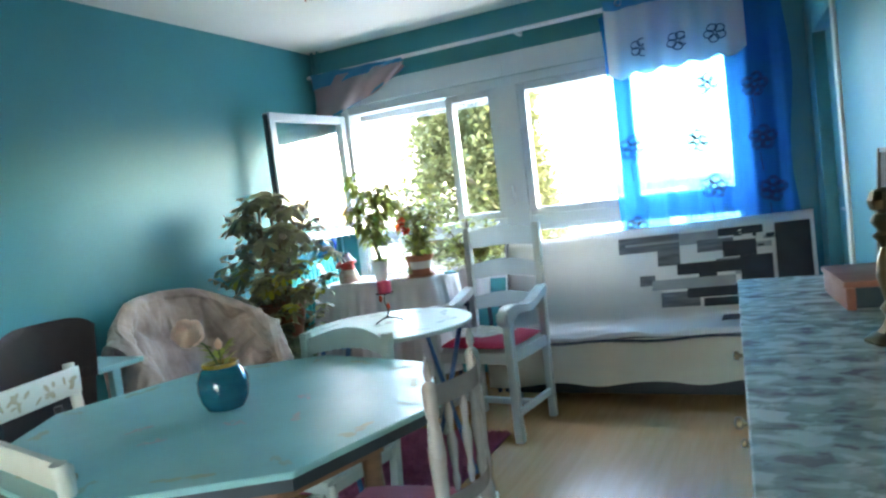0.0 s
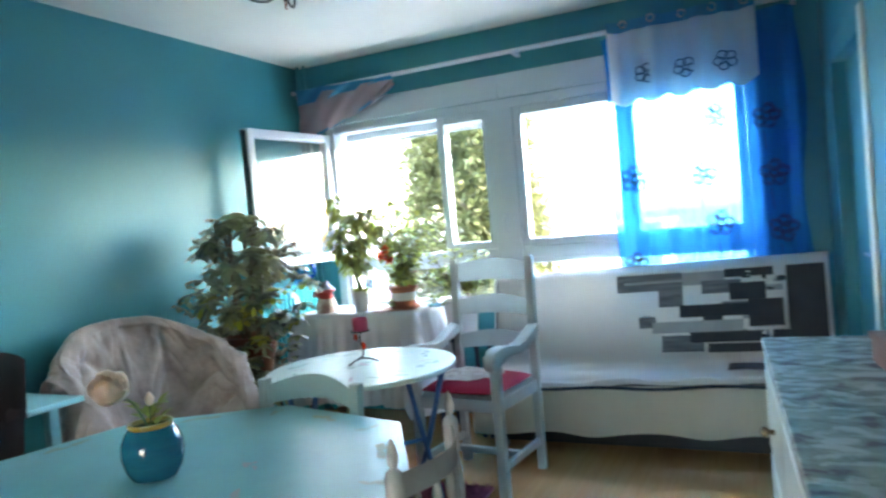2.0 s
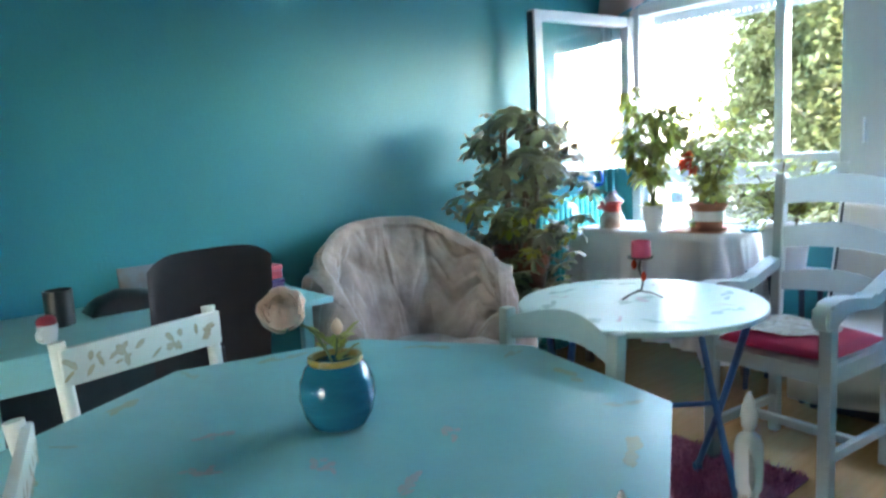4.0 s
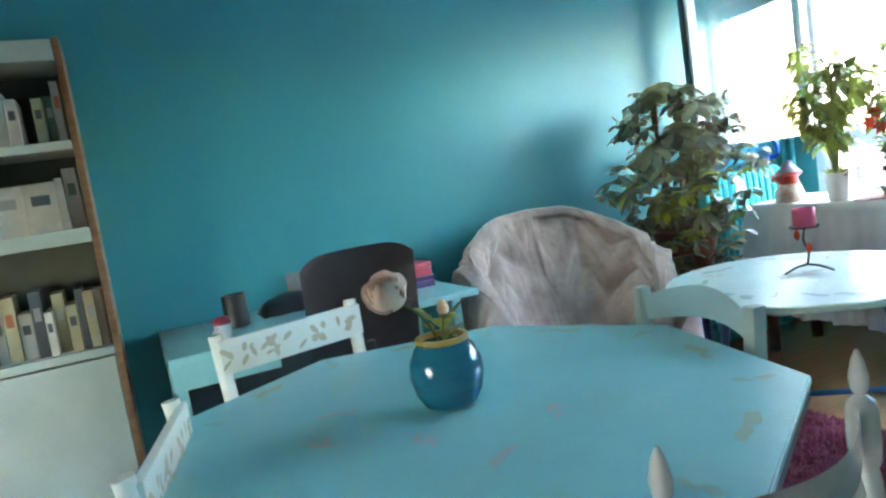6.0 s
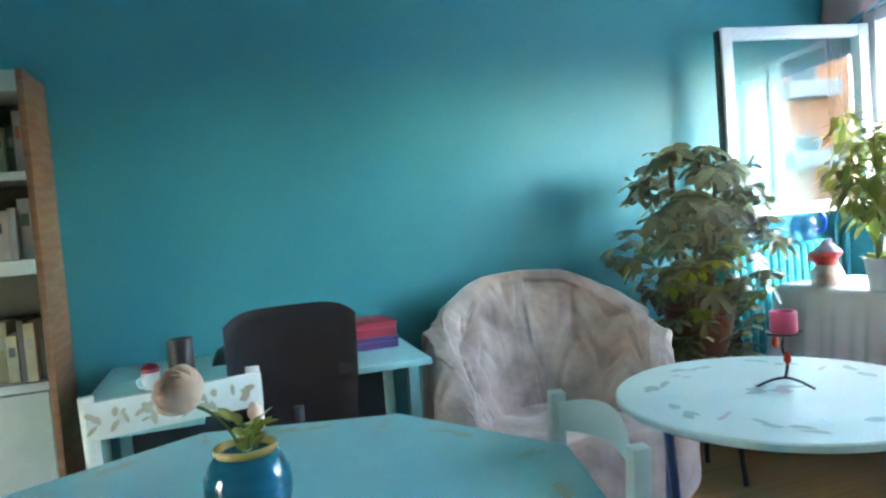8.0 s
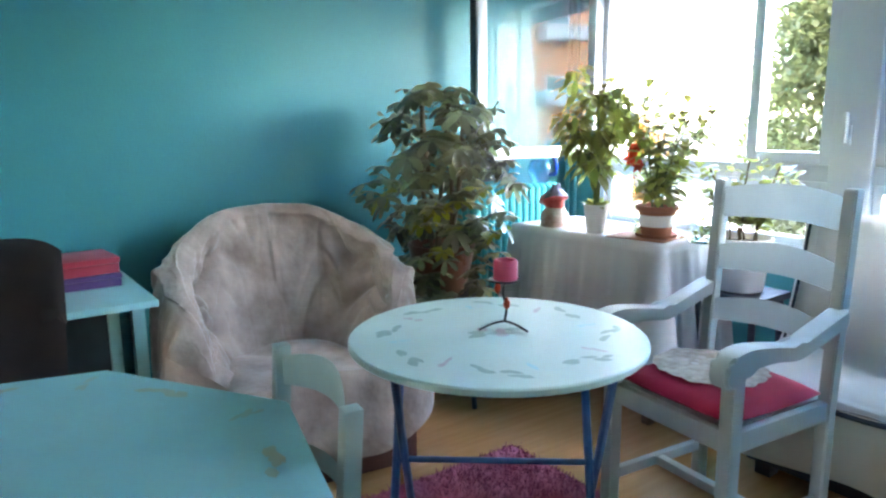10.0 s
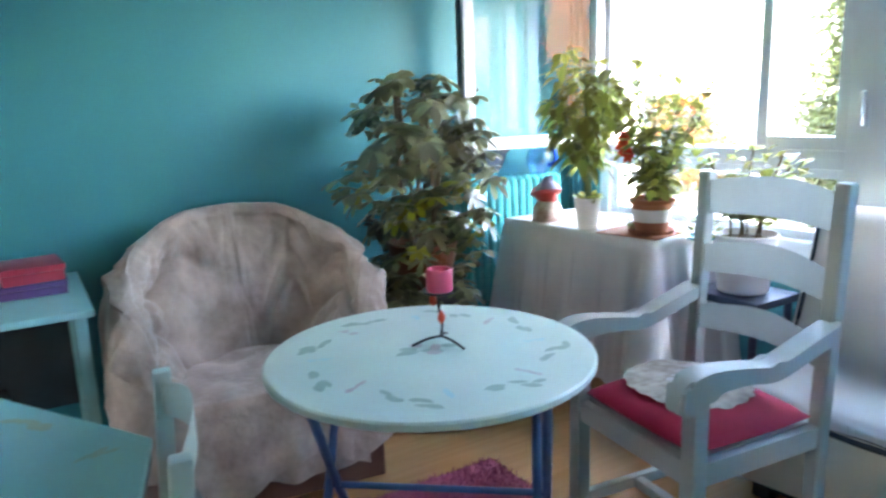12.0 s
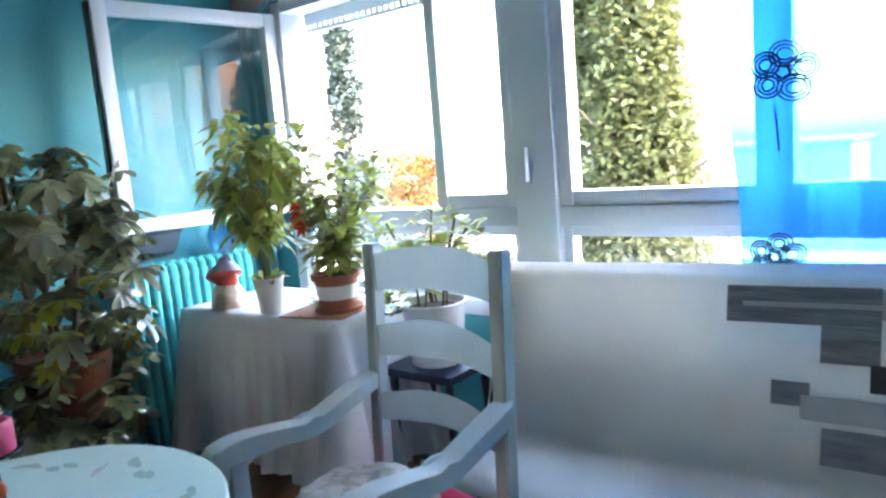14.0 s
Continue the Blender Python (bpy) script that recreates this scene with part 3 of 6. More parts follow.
bm = grid(bmesh.new(), lambda u, v: Vector((XL + 0.10 + 0.75 * u, RODY + 0.02, RODZ - 0.33 + 0.27 * u - 0.02 * v - 0.02 * math.sin(3.1 * u))), 24, 3)
part("hem", bm, M_valband, sw, "blue hem")

# ---- octagonal dining table ----
OC = Vector((-0.887, 1.957, 0))
oct_pts = [(0.645 * math.cos(radians(9 + 45 * k)), 0.645 * math.sin(radians(9 + 45 * k))) for k in range(8)]
tb = thing("dining_table", "aqua painted octagonal dining table with dark edge", "table", OC.x, OC.y)
bm = extrude_outline(bmesh.new(), oct_pts, 0.735, 0.75)
bmesh.ops.bevel(bm, geom=list(bm.edges), offset=0.003, segments=2, affect="EDGES")
part("tabletop", bm, M_aqua, tb)
part("edge_band", extrude_outline(bmesh.new(), [(x * 0.993, y * 0.993) for x, y in oct_pts], 0.708, 0.734), M_edge_shade, tb, "black edge under the top")
bm = extrude_outline(bmesh.new(), [(x * 0.72, y * 0.72) for x, y in oct_pts], 0.62, 0.707)
part("apron", bm, M_wood, tb)
for k in range(4):
    a = radians(51 + 90 * k)
    bm = bmesh.new()
    lathe(bm, [(0.032, 0), (0.03, 0.1), (0.04, 0.3), (0.03, 0.45), (0.042, 0.62)], 0.40 * math.cos(a), 0.40 * math.sin(a), 0.0, 12)
    part("leg", bm, M_wood, tb)


def sprig(parent, x, y, z, turn, size, m1, m2, seed):
    """Small painted spray of leaves and a blossom on a flat top."""
    rnd = random.Random(seed)
    bm = bmesh.new()
    for k in range(7):
        a = turn + rnd.uniform(-0.5, 0.5) + (math.pi if k % 2 else 0)
        d = rnd.uniform(0.1, 0.9) * size
        cx, cy = x + math.cos(turn) * (d if k % 2 == 0 else -d) + rnd.uniform(-0.2, 0.2) * size, y + math.sin(turn) * (d if k % 2 == 0 else -d) + rnd.uniform(-0.2, 0.2) * size
        lw, ll = size * rnd.uniform(0.12, 0.19), size * rnd.uniform(0.25, 0.42)
        vs = [bm.verts.new((cx + math.cos(a) * ll * p - math.sin(a) * lw * q, cy + math.sin(a) * ll * p + math.cos(a) * lw * q, z + 0.0002 * k)) for p, q in ((-1, 0), (-0.3, -1), (0.5, -0.8), (1, 0), (0.4, 0.9), (-0.4, 0.8))]
        bm.faces.new(vs)
    part("painted_sprig", bm, m1, parent, smooth=False)["kind"] = "stuff"
    if m2:
        bm = bmesh.new()
        for k in range(4):
            cx, cy = x + rnd.uniform(-0.4, 0.4) * size, y + rnd.uniform(-0.4, 0.4) * size
            rr = size * rnd.uniform(0.16, 0.3)
            bm.faces.new([bm.verts.new((cx + rr * math.cos(j) * rnd.uniform(0.7, 1.1), cy + rr * math.sin(j) * rnd.uniform(0.7, 1.1), z + 0.0016 + 0.0002 * k)) for j in (0, 1.05, 2.1, 3.14, 4.2, 5.25)])
        part("painted_blossom", bm, m2, parent, smooth=False)["kind"] = "stuff"


for k in range(8):
    a = radians(9 + 45 * k + 22.5)
    sprig(tb, 0.535 * math.cos(a), 0.535 * math.sin(a), 0.7512, a + math.pi / 2, 0.062, M_sprigbrown, None, k)
    a = radians(9 + 45 * k)
    sprig(tb, 0.55 * math.cos(a), 0.55 * math.sin(a), 0.7512, a, 0.045, M_sprig, None, 40 + k)
for k, (x, y) in enumerate(((0.12, -0.12), (-0.14, -0.2), (0.17, 0.12), (0.0, -0.27), (0.28, -0.05))):
    sprig(tb, x, y, 0.7512, k * 1.3, 0.038, M_sprigpink, M_sprigpink, 70 + k)


# ---- blue vase with rose ----
VX, VY = -0.900, 1.957
vase = thing("rose_vase", "round blue glazed vase with mustard rim holding a peach rose", "vase", VX, VY, 0.7515)
prof = [(0.040, 0.0), (0.052, 0.004), (0.066, 0.028), (0.073, 0.06), (0.071, 0.09), (0.060, 0.115), (0.050, 0.126)]
part("body", lathe(bmesh.new(), prof, seg=40), M_bluevase, vase)
part("rim", lathe(bmesh.new(), [(0.050, 0.1255), (0.0535, 0.131), (0.052, 0.137), (0.045, 0.137), (0.042, 0.120), (0.02, 0.11)], seg=40), M_rim, vase, "mustard yellow rim")
head = Vector((-0.01, -0.095, 0.24))
part("stem", tube(bmesh.new(), curve_pts([(0.0, 0, 0.11), (-0.005, -0.02, 0.16), (0.0, -0.05, 0.20), head - Vector((0.0, -0.008, 0.02))]), 0.0028, 6), M_greenstem, vase)
rnd = random.Random(5)
rose = part("rose", lathe(bmesh.new(), [(0.003, -0.036), (0.012, -0.030), (0.016, -0.018), (0.010, -0.006), (0.002, 0.0)], head.x, head.y, head.z, 12), M_leafl, vase, "open peach rose")
tilt = Matrix.Translation(head) @ Matrix.Rotation(radians(52), 4, Vector((0.6, 0.8, 0)))
for ring, (n, rad, lo) in enumerate(((3, 0.013, 12), (4, 0.021, 20), (5, 0.029, 30), (5, 0.037, 42), (6, 0.044, 56), (7, 0.049, 72))):
    for k in range(n):
        a0 = 2 * math.pi * k / n + ring * 0.55 + rnd.uniform(-0.2, 0.2)
        half = math.pi / n * 1.25
        bm = bmesh.new()
        def petal(u, v):
            a = a0 + (u - 0.5) * 2 * half * (0.55 + 0.45 * math.sin(math.pi * min(1, 0.25 + 0.6 * v)))
            th = radians(150 + (lo - 150) * v + 10 * (2 * u - 1) ** 2 * v)
            r = rad * (1 + 0.16 * v ** 3 + 0.05 * math.sin(5 * a) * v)
            ruffle = 0.0035 * math.sin(9 * a + ring) * v ** 3
            return tilt @ (0.80 * Vector((r * math.sin(th) * math.cos(a), r * math.sin(th) * math.sin(a), r * math.cos(th) * 0.9 + (0.049 - rad) * 0.62 + ruffle)))
        grid(bm, petal, 6, 6)
        part("petal", bm, M_petal, rose, angle=180)
bm = bmesh.new()
for k in range(22):
    a = rnd.uniform(0, 6.28)
    b0 = Vector((0.02 * math.cos(a), 0.02 * math.sin(a), 0.13 + rnd.uniform(0, 0.05)))
    leaf(bm, b0, (math.cos(a), math.sin(a), rnd.uniform(0.3, 1.3)), (0, 0, 1), rnd.uniform(0.03, 0.055), 0.022)
part("leaves", bm, M_leafl, vase, angle=180)
bud = part("bud_stem", tube(bmesh.new(), curve_pts([(0, 0, 0.11), (-0.008, 0.01, 0.15), (-0.018, 0.02, 0.175)]), 0.002, 6), M_greenstem, vase)
part("bud", lathe(bmesh.new(), [(0.004, 0), (0.011, 0.008), (0.012, 0.018), (0.006, 0.030), (0.001, 0.034)], -0.018, 0.02, 0.17, 12), M_petal, bud, "closed rose bud")

# ---- round bistro table ----
bt = thing("bistro_table", "round pale-aqua table with painted flowers on blue folding legs", "table", -1.122, 3.256, 0, 51)
R = 0.402
part("tabletop", lathe(bmesh.new(), [(0.385, 0.711), (R - 0.004, 0.712), (R, 0.716), (R, 0.728), (R - 0.005, 0.732), (0.001, 0.7321)], seg=72), M_pale, bt, angle=30)
for s in (-1, 1):
    for d in (-1, 1):
        x = s * 0.27 + d * 0.012
        pts = [(x, -d * 0.20, 0.70), (x, 0, 0.36), (x, d * 0.22, 0.03), (x, d * 0.225, 0.012)]
        part("leg", tube(bmesh.new(), curve_pts(pts, 4), 0.012, 8), M_bluemetal, bt)
        part("foot", lathe(bmesh.new(), [(0.014, 0), (0.019, 0.008), (0.019, 0.03), (0.012, 0.04)], x, d * 0.225, 0.0, 10), M_bluemetal, bt)
part("crossbar", tube(bmesh.new(), [(-0.285, 0, 0.36), (0.285, 0, 0.36)], 0.009, 8), M_bluemetal, bt)
for y in (-0.2, 0.2):
    part("support_rail", bx(-0.29, 0.29, y - 0.012, y + 0.012, 0.694, 0.710, 0.002), M_bluemetal, bt)
for k in range(8):
    a = 2 * math.pi * k / 8
    sprig(bt, 0.30 * math.cos(a), 0.30 * math.sin(a), 0.7332, a + 1.2, 0.066, M_sprig, None, k + 11)
    a += 0.3
    sprig(bt, 0.27 * math.cos(a), 0.27 * math.sin(a), 0.7332, a, 0.032, M_sprigpink if k % 2 else M_sprigblue, None, k + 31)
sprig(bt, -0.02, 0.0, 0.7332, 0.4, 0.085, M_sprig, M_sprigpink, 91)

# ---- candle stand on the bistro table ----
cs = thing("candle_stand", "twisted iron candle stand with red leaf beads", "candle holder", -1.142, 3.30, 0.7332)
part("stem", tube(bmesh.new(), curve_pts([(0, 0, 0.02), (0.008, 0, 0.06), (-0.006, 0, 0.10), (0.003, 0, 0.137)]), 0.0035, 8), M_iron, cs)
for a in (0.3, 2.4, 4.4):
    part("foot", tube(bmesh.new(), curve_pts([(0, 0, 0.022), (0.035 * math.cos(a), 0.035 * math.sin(a), 0.018), (0.075 * math.cos(a), 0.075 * math.sin(a), 0.004)]), 0.0034, 8), M_iron, cs)
part("dish", lathe(bmesh.new(), [(0.01, 0.134), (0.04, 0.136), (0.044, 0.142), (0.04, 0.140), (0.005, 0.139)], seg=24), M_iron, cs)
for dx, dz in ((0.016, 0.075), (-0.022, 0.112)):
    part("bead", lathe(bmesh.new(), [(0.001, -0.017), (0.009, -0.006), (0.009, 0.006), (0.001, 0.02)], dx, -0.006, dz, 12), M_redpetal, cs, "red glass leaf bead")
cd = thing("candle", "pink pillar candle with a hollowed top", "candle", -1.139, 3.30, 0.8738)
part("wax", lathe(bmesh.new(), [(0.031, 0), (0.033, 0.003), (0.033, 0.052), (0.030, 0.056), (0.025, 0.055), (0.022, 0.044), (0.001, 0.042)], seg=28), M_candle, cd)
part("wick", tube(bmesh.new(), [(0, 0, 0.041), (0.001, 0, 0.05)], 0.001, 6), M_black, cd)


# ---- tall ladder-back armchair ----
tc = thing("ladder_back_armchair", "grey-blue painted ladder-back armchair with scrolled arms", "chair", -0.899, 3.962, 0, -6)
SX = 0.222
for s in (-1, 1):
    lean = lambda z: 0.215 + 0.035 * max(0, (z - 0.45) / 0.65)
    bm = bmesh.new()
    grid(bm, lambda u, v: Vector((s * SX + 0.021 * math.cos(2 * math.pi * u + 0.785) * 1.35, lean(1.10 * v) + 0.021 * math.sin(2 * math.pi * u + 0.785) * 1.35, 1.10 * v)), 4, 10, wrap=True)
    bmesh.ops.holes_fill(bm, edges=list(bm.edges))
    bmesh.ops.bevel(bm, geom=[e for e in bm.edges if len(e.link_faces) == 2 and e.calc_face_angle(0) > 1.2], offset=0.004, segments=2, affect="EDGES")
    part("back_post", bm, M_greyblue, tc)
    part("front_leg", bx(s * SX - 0.022, s * SX + 0.022, -0.242, -0.198, 0, 0.660, 0.006), M_greyblue, tc)
    side = [(y, z) for y, z, _ in curve_pts([(0.225, 0.742, 0), (0.11, 0.706, 0), (0.0, 0.674, 0), (-0.10, 0.686, 0), (-0.20, 0.697, 0), (-0.268, 0.686, 0), (-0.302, 0.654, 0), (-0.303, 0.618, 0), (-0.275, 0.598, 0), (-0.240, 0.610, 0), (-0.20, 0.640, 0), (-0.10, 0.644, 0), (0.0, 0.634, 0), (0.11, 0.664, 0), (0.225, 0.700, 0)], 4)]
    m = Matrix.Translation((s * (SX + 0.012), 0, 0.014)) @ Matrix(((0, 0, 1, 0), (1, 0, 0, 0), (0, 1, 0, 0), (0, 0, 0, 1)))
    bm = extrude_outline(bmesh.new(), side, -0.030, 0.030, m)
    bmesh.ops.bevel(bm, geom=[e for e in bm.edges if any(len(f.verts) > 4 for f in e.link_faces)], offset=0.009, segments=3, affect="EDGES")
    part("arm", bm, M_greyblue, tc, angle=35)
    part("side_rail", bx(s * SX - 0.014, s * SX + 0.014, -0.198, 0.20, 0.410, 0.470, 0.004), M_greyblue, tc)
    part("side_stretcher", bx(s * SX - 0.012, s * SX + 0.012, -0.198, 0.20, 0.13, 0.165, 0.004), M_greyblue, tc)
part("front_rail", bx(-SX + 0.022, SX - 0.022, -0.235, -0.207, 0.410, 0.470, 0.004), M_greyblue, tc)
part("back_rail", bx(-SX + 0.022, SX - 0.022, 0.202, 0.23, 0.410, 0.470, 0.004), M_greyblue, tc)
part("stretcher", bx(-SX + 0.012, SX - 0.012, -0.02, 0.012, 0.132, 0.162, 0.004), M_greyblue, tc)
part("seat_board", bx(-SX + 0.014, SX - 0.014, -0.205, 0.20, 0.455, 0.472, 0.003), M_greyblue, tc)
for zc, h, rise in ((1.025, 0.10, 0.022), (0.838, 0.085, 0.026), (0.655, 0.075, 0.026)):
    yb = 0.215 + 0.035 * (zc - 0.45) / 0.65
    bm = grid(bmesh.new(), lambda u, v: Vector((-SX + 0.018 + (2 * SX - 0.036) * u, yb + 0.035 * math.sin(math.pi * u) - 0.009, zc - h / 2 + h * v + rise * math.sin(math.pi * u) * (0.4 + 0.6 * v))), 18, 4)
    thicken(bm, 0.018)
    part("ladder_slat", bm, M_greyblue, tc, angle=50)

cu = thing("red_seat_cushion", "crimson square cushion on the ladder-back armchair", "cushion", -0.900, 3.957, 0.472, -6)
def pillow(u, v, a, b, h):
    x, y = 2 * u - 1, 2 * v - 1
    e = max(0.0, (1 - abs(x) ** 3.5)) * max(0.0, (1 - abs(y) ** 3.5))
    return Vector((a * x * (1 - 0.04 * y * y), b * y * (1 - 0.04 * x * x), h * e ** 0.5))
bm = bmesh.new()
grid(bm, lambda u, v: pillow(u, v, 0.222, 0.215, 0.036) + Vector((0, 0, 0.018 + 0.005 * noise.noise(Vector((u * 5, v * 5, 1))) * (1 - abs(2 * u - 1) ** 4) * (1 - abs(2 * v - 1) ** 4))), 20, 20)
grid(bm, lambda u, v: pillow(u, v, 0.222, 0.215, -0.016) + Vector((0, 0, 0.018)), 20, 20)
bmesh.ops.remove_doubles(bm, verts=bm.verts, dist=0.0005)
part("cover", bm, M_red, cu, angle=80)
dl = thing("lace_doily", "cream lace doily with rose pattern on the red cushion", "doily", -0.945, 3.99, 0.472, -6)
def doily(u, v):
    a, r = 2 * math.pi * u, v
    rad = 0.165 * r * (1 + 0.05 * abs(math.sin(9 * a)) * (r > 0.9))
    x, y = rad * math.cos(a) * 1.05, rad * math.sin(a)
    e = max(0.0, 1 - abs(x / 0.235) ** 3.5) * max(0.0, 1 - abs((y + 0.03) / 0.215) ** 3.5)
    return Vector((x, y, 0.028 + 0.036 * e ** 0.5 + 0.003 * math.sin(7 * a) * r))
bm = grid(bmesh.new(), doily, 72, 8, wrap=True)
part("lace", bm, M_lace, dl)
bm = bmesh.new()
rnd = random.Random(2)
for k in range(16):
    a, r = rnd.uniform(0, 6.28), rnd.uniform(0.1, 0.7)
    p = doily(a / 6.2832, r)
    rr = rnd.uniform(0.008, 0.018)
    bm.faces.new([bm.verts.new((p.x + rr * math.cos(j), p.y + rr * math.sin(j), p.z + 0.0025 + 0.0002 * k)) for j in (0, 1.05, 2.1, 3.14, 4.2, 5.25)])
part("rose_pattern", bm, M_sprigpink, dl, "faded rose print", smooth=False)["kind"] = "stuff"


# ---- sofa under the window ----
so = thing("sofa", "white fold-down sofa with grey block print and navy piping", "sofa")
SFX0, SFX1 = -1.10, 0.74
prof = [(4.92, 0.30), (4.93, 0.60), (4.925, 0.86), (4.91, 0.915), (4.88, 0.935), (4.85, 0.925), (4.83, 0.90), (4.81, 0.80), (4.775, 0.66), (4.74, 0.54), (4.71, 0.46), (4.67, 0.425), (4.58, 0.42), (4.46, 0.42), (4.38, 0.415), (4.345, 0.395), (4.335, 0.365)]
prof_s = curve_pts([(0, a, b) for a, b in prof], 3)


def sofa_rise(x):
    """The mattress lies a little higher at the doorway end."""
    return 0.05 * (x - SFX0) / (SFX1 - SFX0)


def sofa_at(x, i):
    p = prof_s[i]
    w = 0.008 * noise.noise(Vector((x * 2.2, i * 0.16, 0))) + 0.004 * noise.noise(Vector((x * 9, i * 0.3, 3))) + (0.016 * noise.noise(Vector((x * 4.5 + i * 0.12, i * 0.28, 9))) if p.z < 0.43 and p.y < 4.66 else 0)
    sag = -0.012 * math.sin(math.pi * (x - SFX0) / (SFX1 - SFX0)) if 0.25 < i / len(prof_s) < 0.9 else 0
    return Vector((x, p.y - (w if p.z > 0.45 else 0), p.z + (w if p.z <= 0.45 else 0) + sag + sofa_rise(x)))


ns = len(prof_s)
bm = grid(bmesh.new(), lambda u, v: sofa_at(SFX0 + (SFX1 - SFX0) * u, round(v * (ns - 1))), 60, ns - 1)
thicken(bm, -0.05)
part("cover", bm, M_sofa, so, angle=80)
for x0, x1 in ((SFX0 + 0.004, SFX0 + 0.05), (SFX1 - 0.05, SFX1 - 0.004)):
    bm = bmesh.new()
    a = [bm.verts.new((x0, p.y, p.z - 0.004 + sofa_rise(x0))) for p in prof_s]
    b = [bm.verts.new((x1, p.y, p.z - 0.004 + sofa_rise(x1))) for p in prof_s]
    bm.faces.new(a); bm.faces.new(b[::-1])
    for i in range(ns):
        j = (i + 1) % ns
        bm.faces.new((a[i], a[j], b[j], b[i]))
    part("side_panel", bm, M_sofa, so, smooth=False)
bm = grid(bmesh.new(), lambda u, v: Vector((SFX0 + (SFX1 - SFX0) * u, 4.333 - 0.015 * math.sin(math.pi * v) + 0.006 * math.sin(38 * u + 4 * v) * v, 0.365 + 0.05 * u - (0.255 + 0.012 * math.sin(21 * u)) * v)), 90, 8)
thicken(bm, 0.012)
part("skirt", bm, M_skirt, so, "hanging front of the white cover", angle=80)
part("piping", tube(bmesh.new(), [(SFX0 + (SFX1 - SFX0) * k / 40, 4.328, 0.368 + 0.00125 * k + 0.006 * math.sin(k * 0.5) - 0.012 * math.sin(math.pi * k / 40)) for k in range(41)], 0.009, 6), M_piping, so, "navy piping along the seat edge")
part("piping", tube(bmesh.new(), [sofa_at(SFX0 + 0.02, i) + Vector((0, -0.009, 0.006)) for i in range(int(ns * 0.3), int(ns * 0.66))], 0.006, 6), M_piping, so, "navy piping down the back's end")
# black block fills the space under the seat; its colour stands for shade
part("frame", bx(SFX0 + 0.06, SFX1 - 0.06, 4.41, 4.88, 0.05, 0.30, 0.006), M_black, so, "frame block coloured black for the shade under the seat")
for x in (SFX0 + 0.12, SFX1 - 0.12):
    for y in (4.45, 4.83):
        part("foot", bx(x - 0.03, x + 0.03, y - 0.03, y + 0.03, 0, 0.05, 0.004), M_black, so)
zi = [p.z for p in prof_s]


def back_index(z):
    """Row of the cover's front side at height z."""
    c = [i for i in range(ns) if prof_s[i].y < 4.86 and prof_s[i].z >= 0.45]
    return min(c, key=lambda i: abs(zi[i] - z))


def back_point(x, z, off):
    i0 = back_index(z)
    p = sofa_at(x, i0)
    ys = sorted(((q.z, q.y) for q in prof_s if q.y < 4.86 and q.z >= 0.44))
    for (za, ya), (zb, yb) in zip(ys, ys[1:]):
        if za <= z <= zb:
            return Vector((x, ya + (yb - ya) * (z - za) / max(1e-6, zb - za) + (p.y - prof_s[i0].y) - off, z + sofa_rise(x)))
    return Vector((x, p.y - off, z + sofa_rise(x)))


PRINT = [(-0.34, 0.0, 0.83, 0.925, M_grey1), (-0.30, 0.12, 0.872, 0.885, M_grey2), (-0.13, 0.0, 0.74, 0.83, M_grey1), (0.0, 0.22, 0.85, 0.92, M_grey2), (0.10, 0.30, 0.80, 0.87, M_grey1),
         (-0.24, -0.15, 0.63, 0.69, M_grey1), (-0.17, 0.30, 0.60, 0.66, M_grey2), (-0.02, 0.33, 0.68, 0.745, M_dark), (0.10, 0.2, 0.65, 0.69, M_dark), (-0.12, 0.10, 0.50, 0.585, M_grey1),
         (0.03, 0.42, 0.545, 0.60, M_dark), (0.12, 0.40, 0.48, 0.54, M_dark), (0.22, 0.46, 0.88, 0.925, M_dark), (0.24, 0.42, 0.76, 0.85, M_dark), (0.33, 0.5, 0.62, 0.76, M_dark), (0.52, 0.70, 0.47, 0.925, M_dark),
         (0.30, 0.45, 0.66, 0.70, M_grey2), (0.36, 0.50, 0.80, 0.83, M_grey2), (0.44, 0.52, 0.50, 0.60, M_dark), (0.20, 0.34, 0.72, 0.755, M_grey1)]
rnd = random.Random(8)
for k in range(26):
    x, z = rnd.uniform(0.28, 0.5), rnd.uniform(0.5, 0.9)
    PRINT.append((x, x + rnd.uniform(0.015, 0.05), z, z + rnd.uniform(0.008, 0.03), rnd.choice((M_sofa, M_dark, M_grey2, M_dark))))
for k, (x0, x1, z0, z1, m) in enumerate((a + (0.02 if a > -0.3 else 0), b + 0.02, max(c - 0.04, 0.455), max(d - 0.04, 0.47), e) for a, b, c, d, e in PRINT):
    bm = grid(bmesh.new(), lambda u, v: back_point(x0 + (x1 - x0) * u, z0 + (z1 - z0) * v, 0.0035 + 0.0007 * (k % 8)), max(2, int((x1 - x0) / 0.04)), max(2, int((z1 - z0) / 0.03)))
    part("printed_block", bm, m, so)
bm = grid(bmesh.new(), lambda u, v: Vector((0.25 + 0.4 * u, 4.40 + 0.16 * v, 0.4265 + sofa_rise(0.25 + 0.4 * u) + 0.003 * math.sin(9 * u))), 8, 6)
part("printed_block", bm, M_dark, so)

# ---- armchair under a throw ----
ac = thing("covered_armchair", "tub armchair covered by a rumpled taupe throw", "armchair", -2.11, 3.10, 0, -6)


def tub(a):
    """Plan of the tub's outside: a runs from front left over the back to front right."""
    return Vector((-0.40 * math.cos(a) if abs(a) < math.pi / 2 else -0.30 * math.cos(a), 0.462 * math.sin(a), 0))


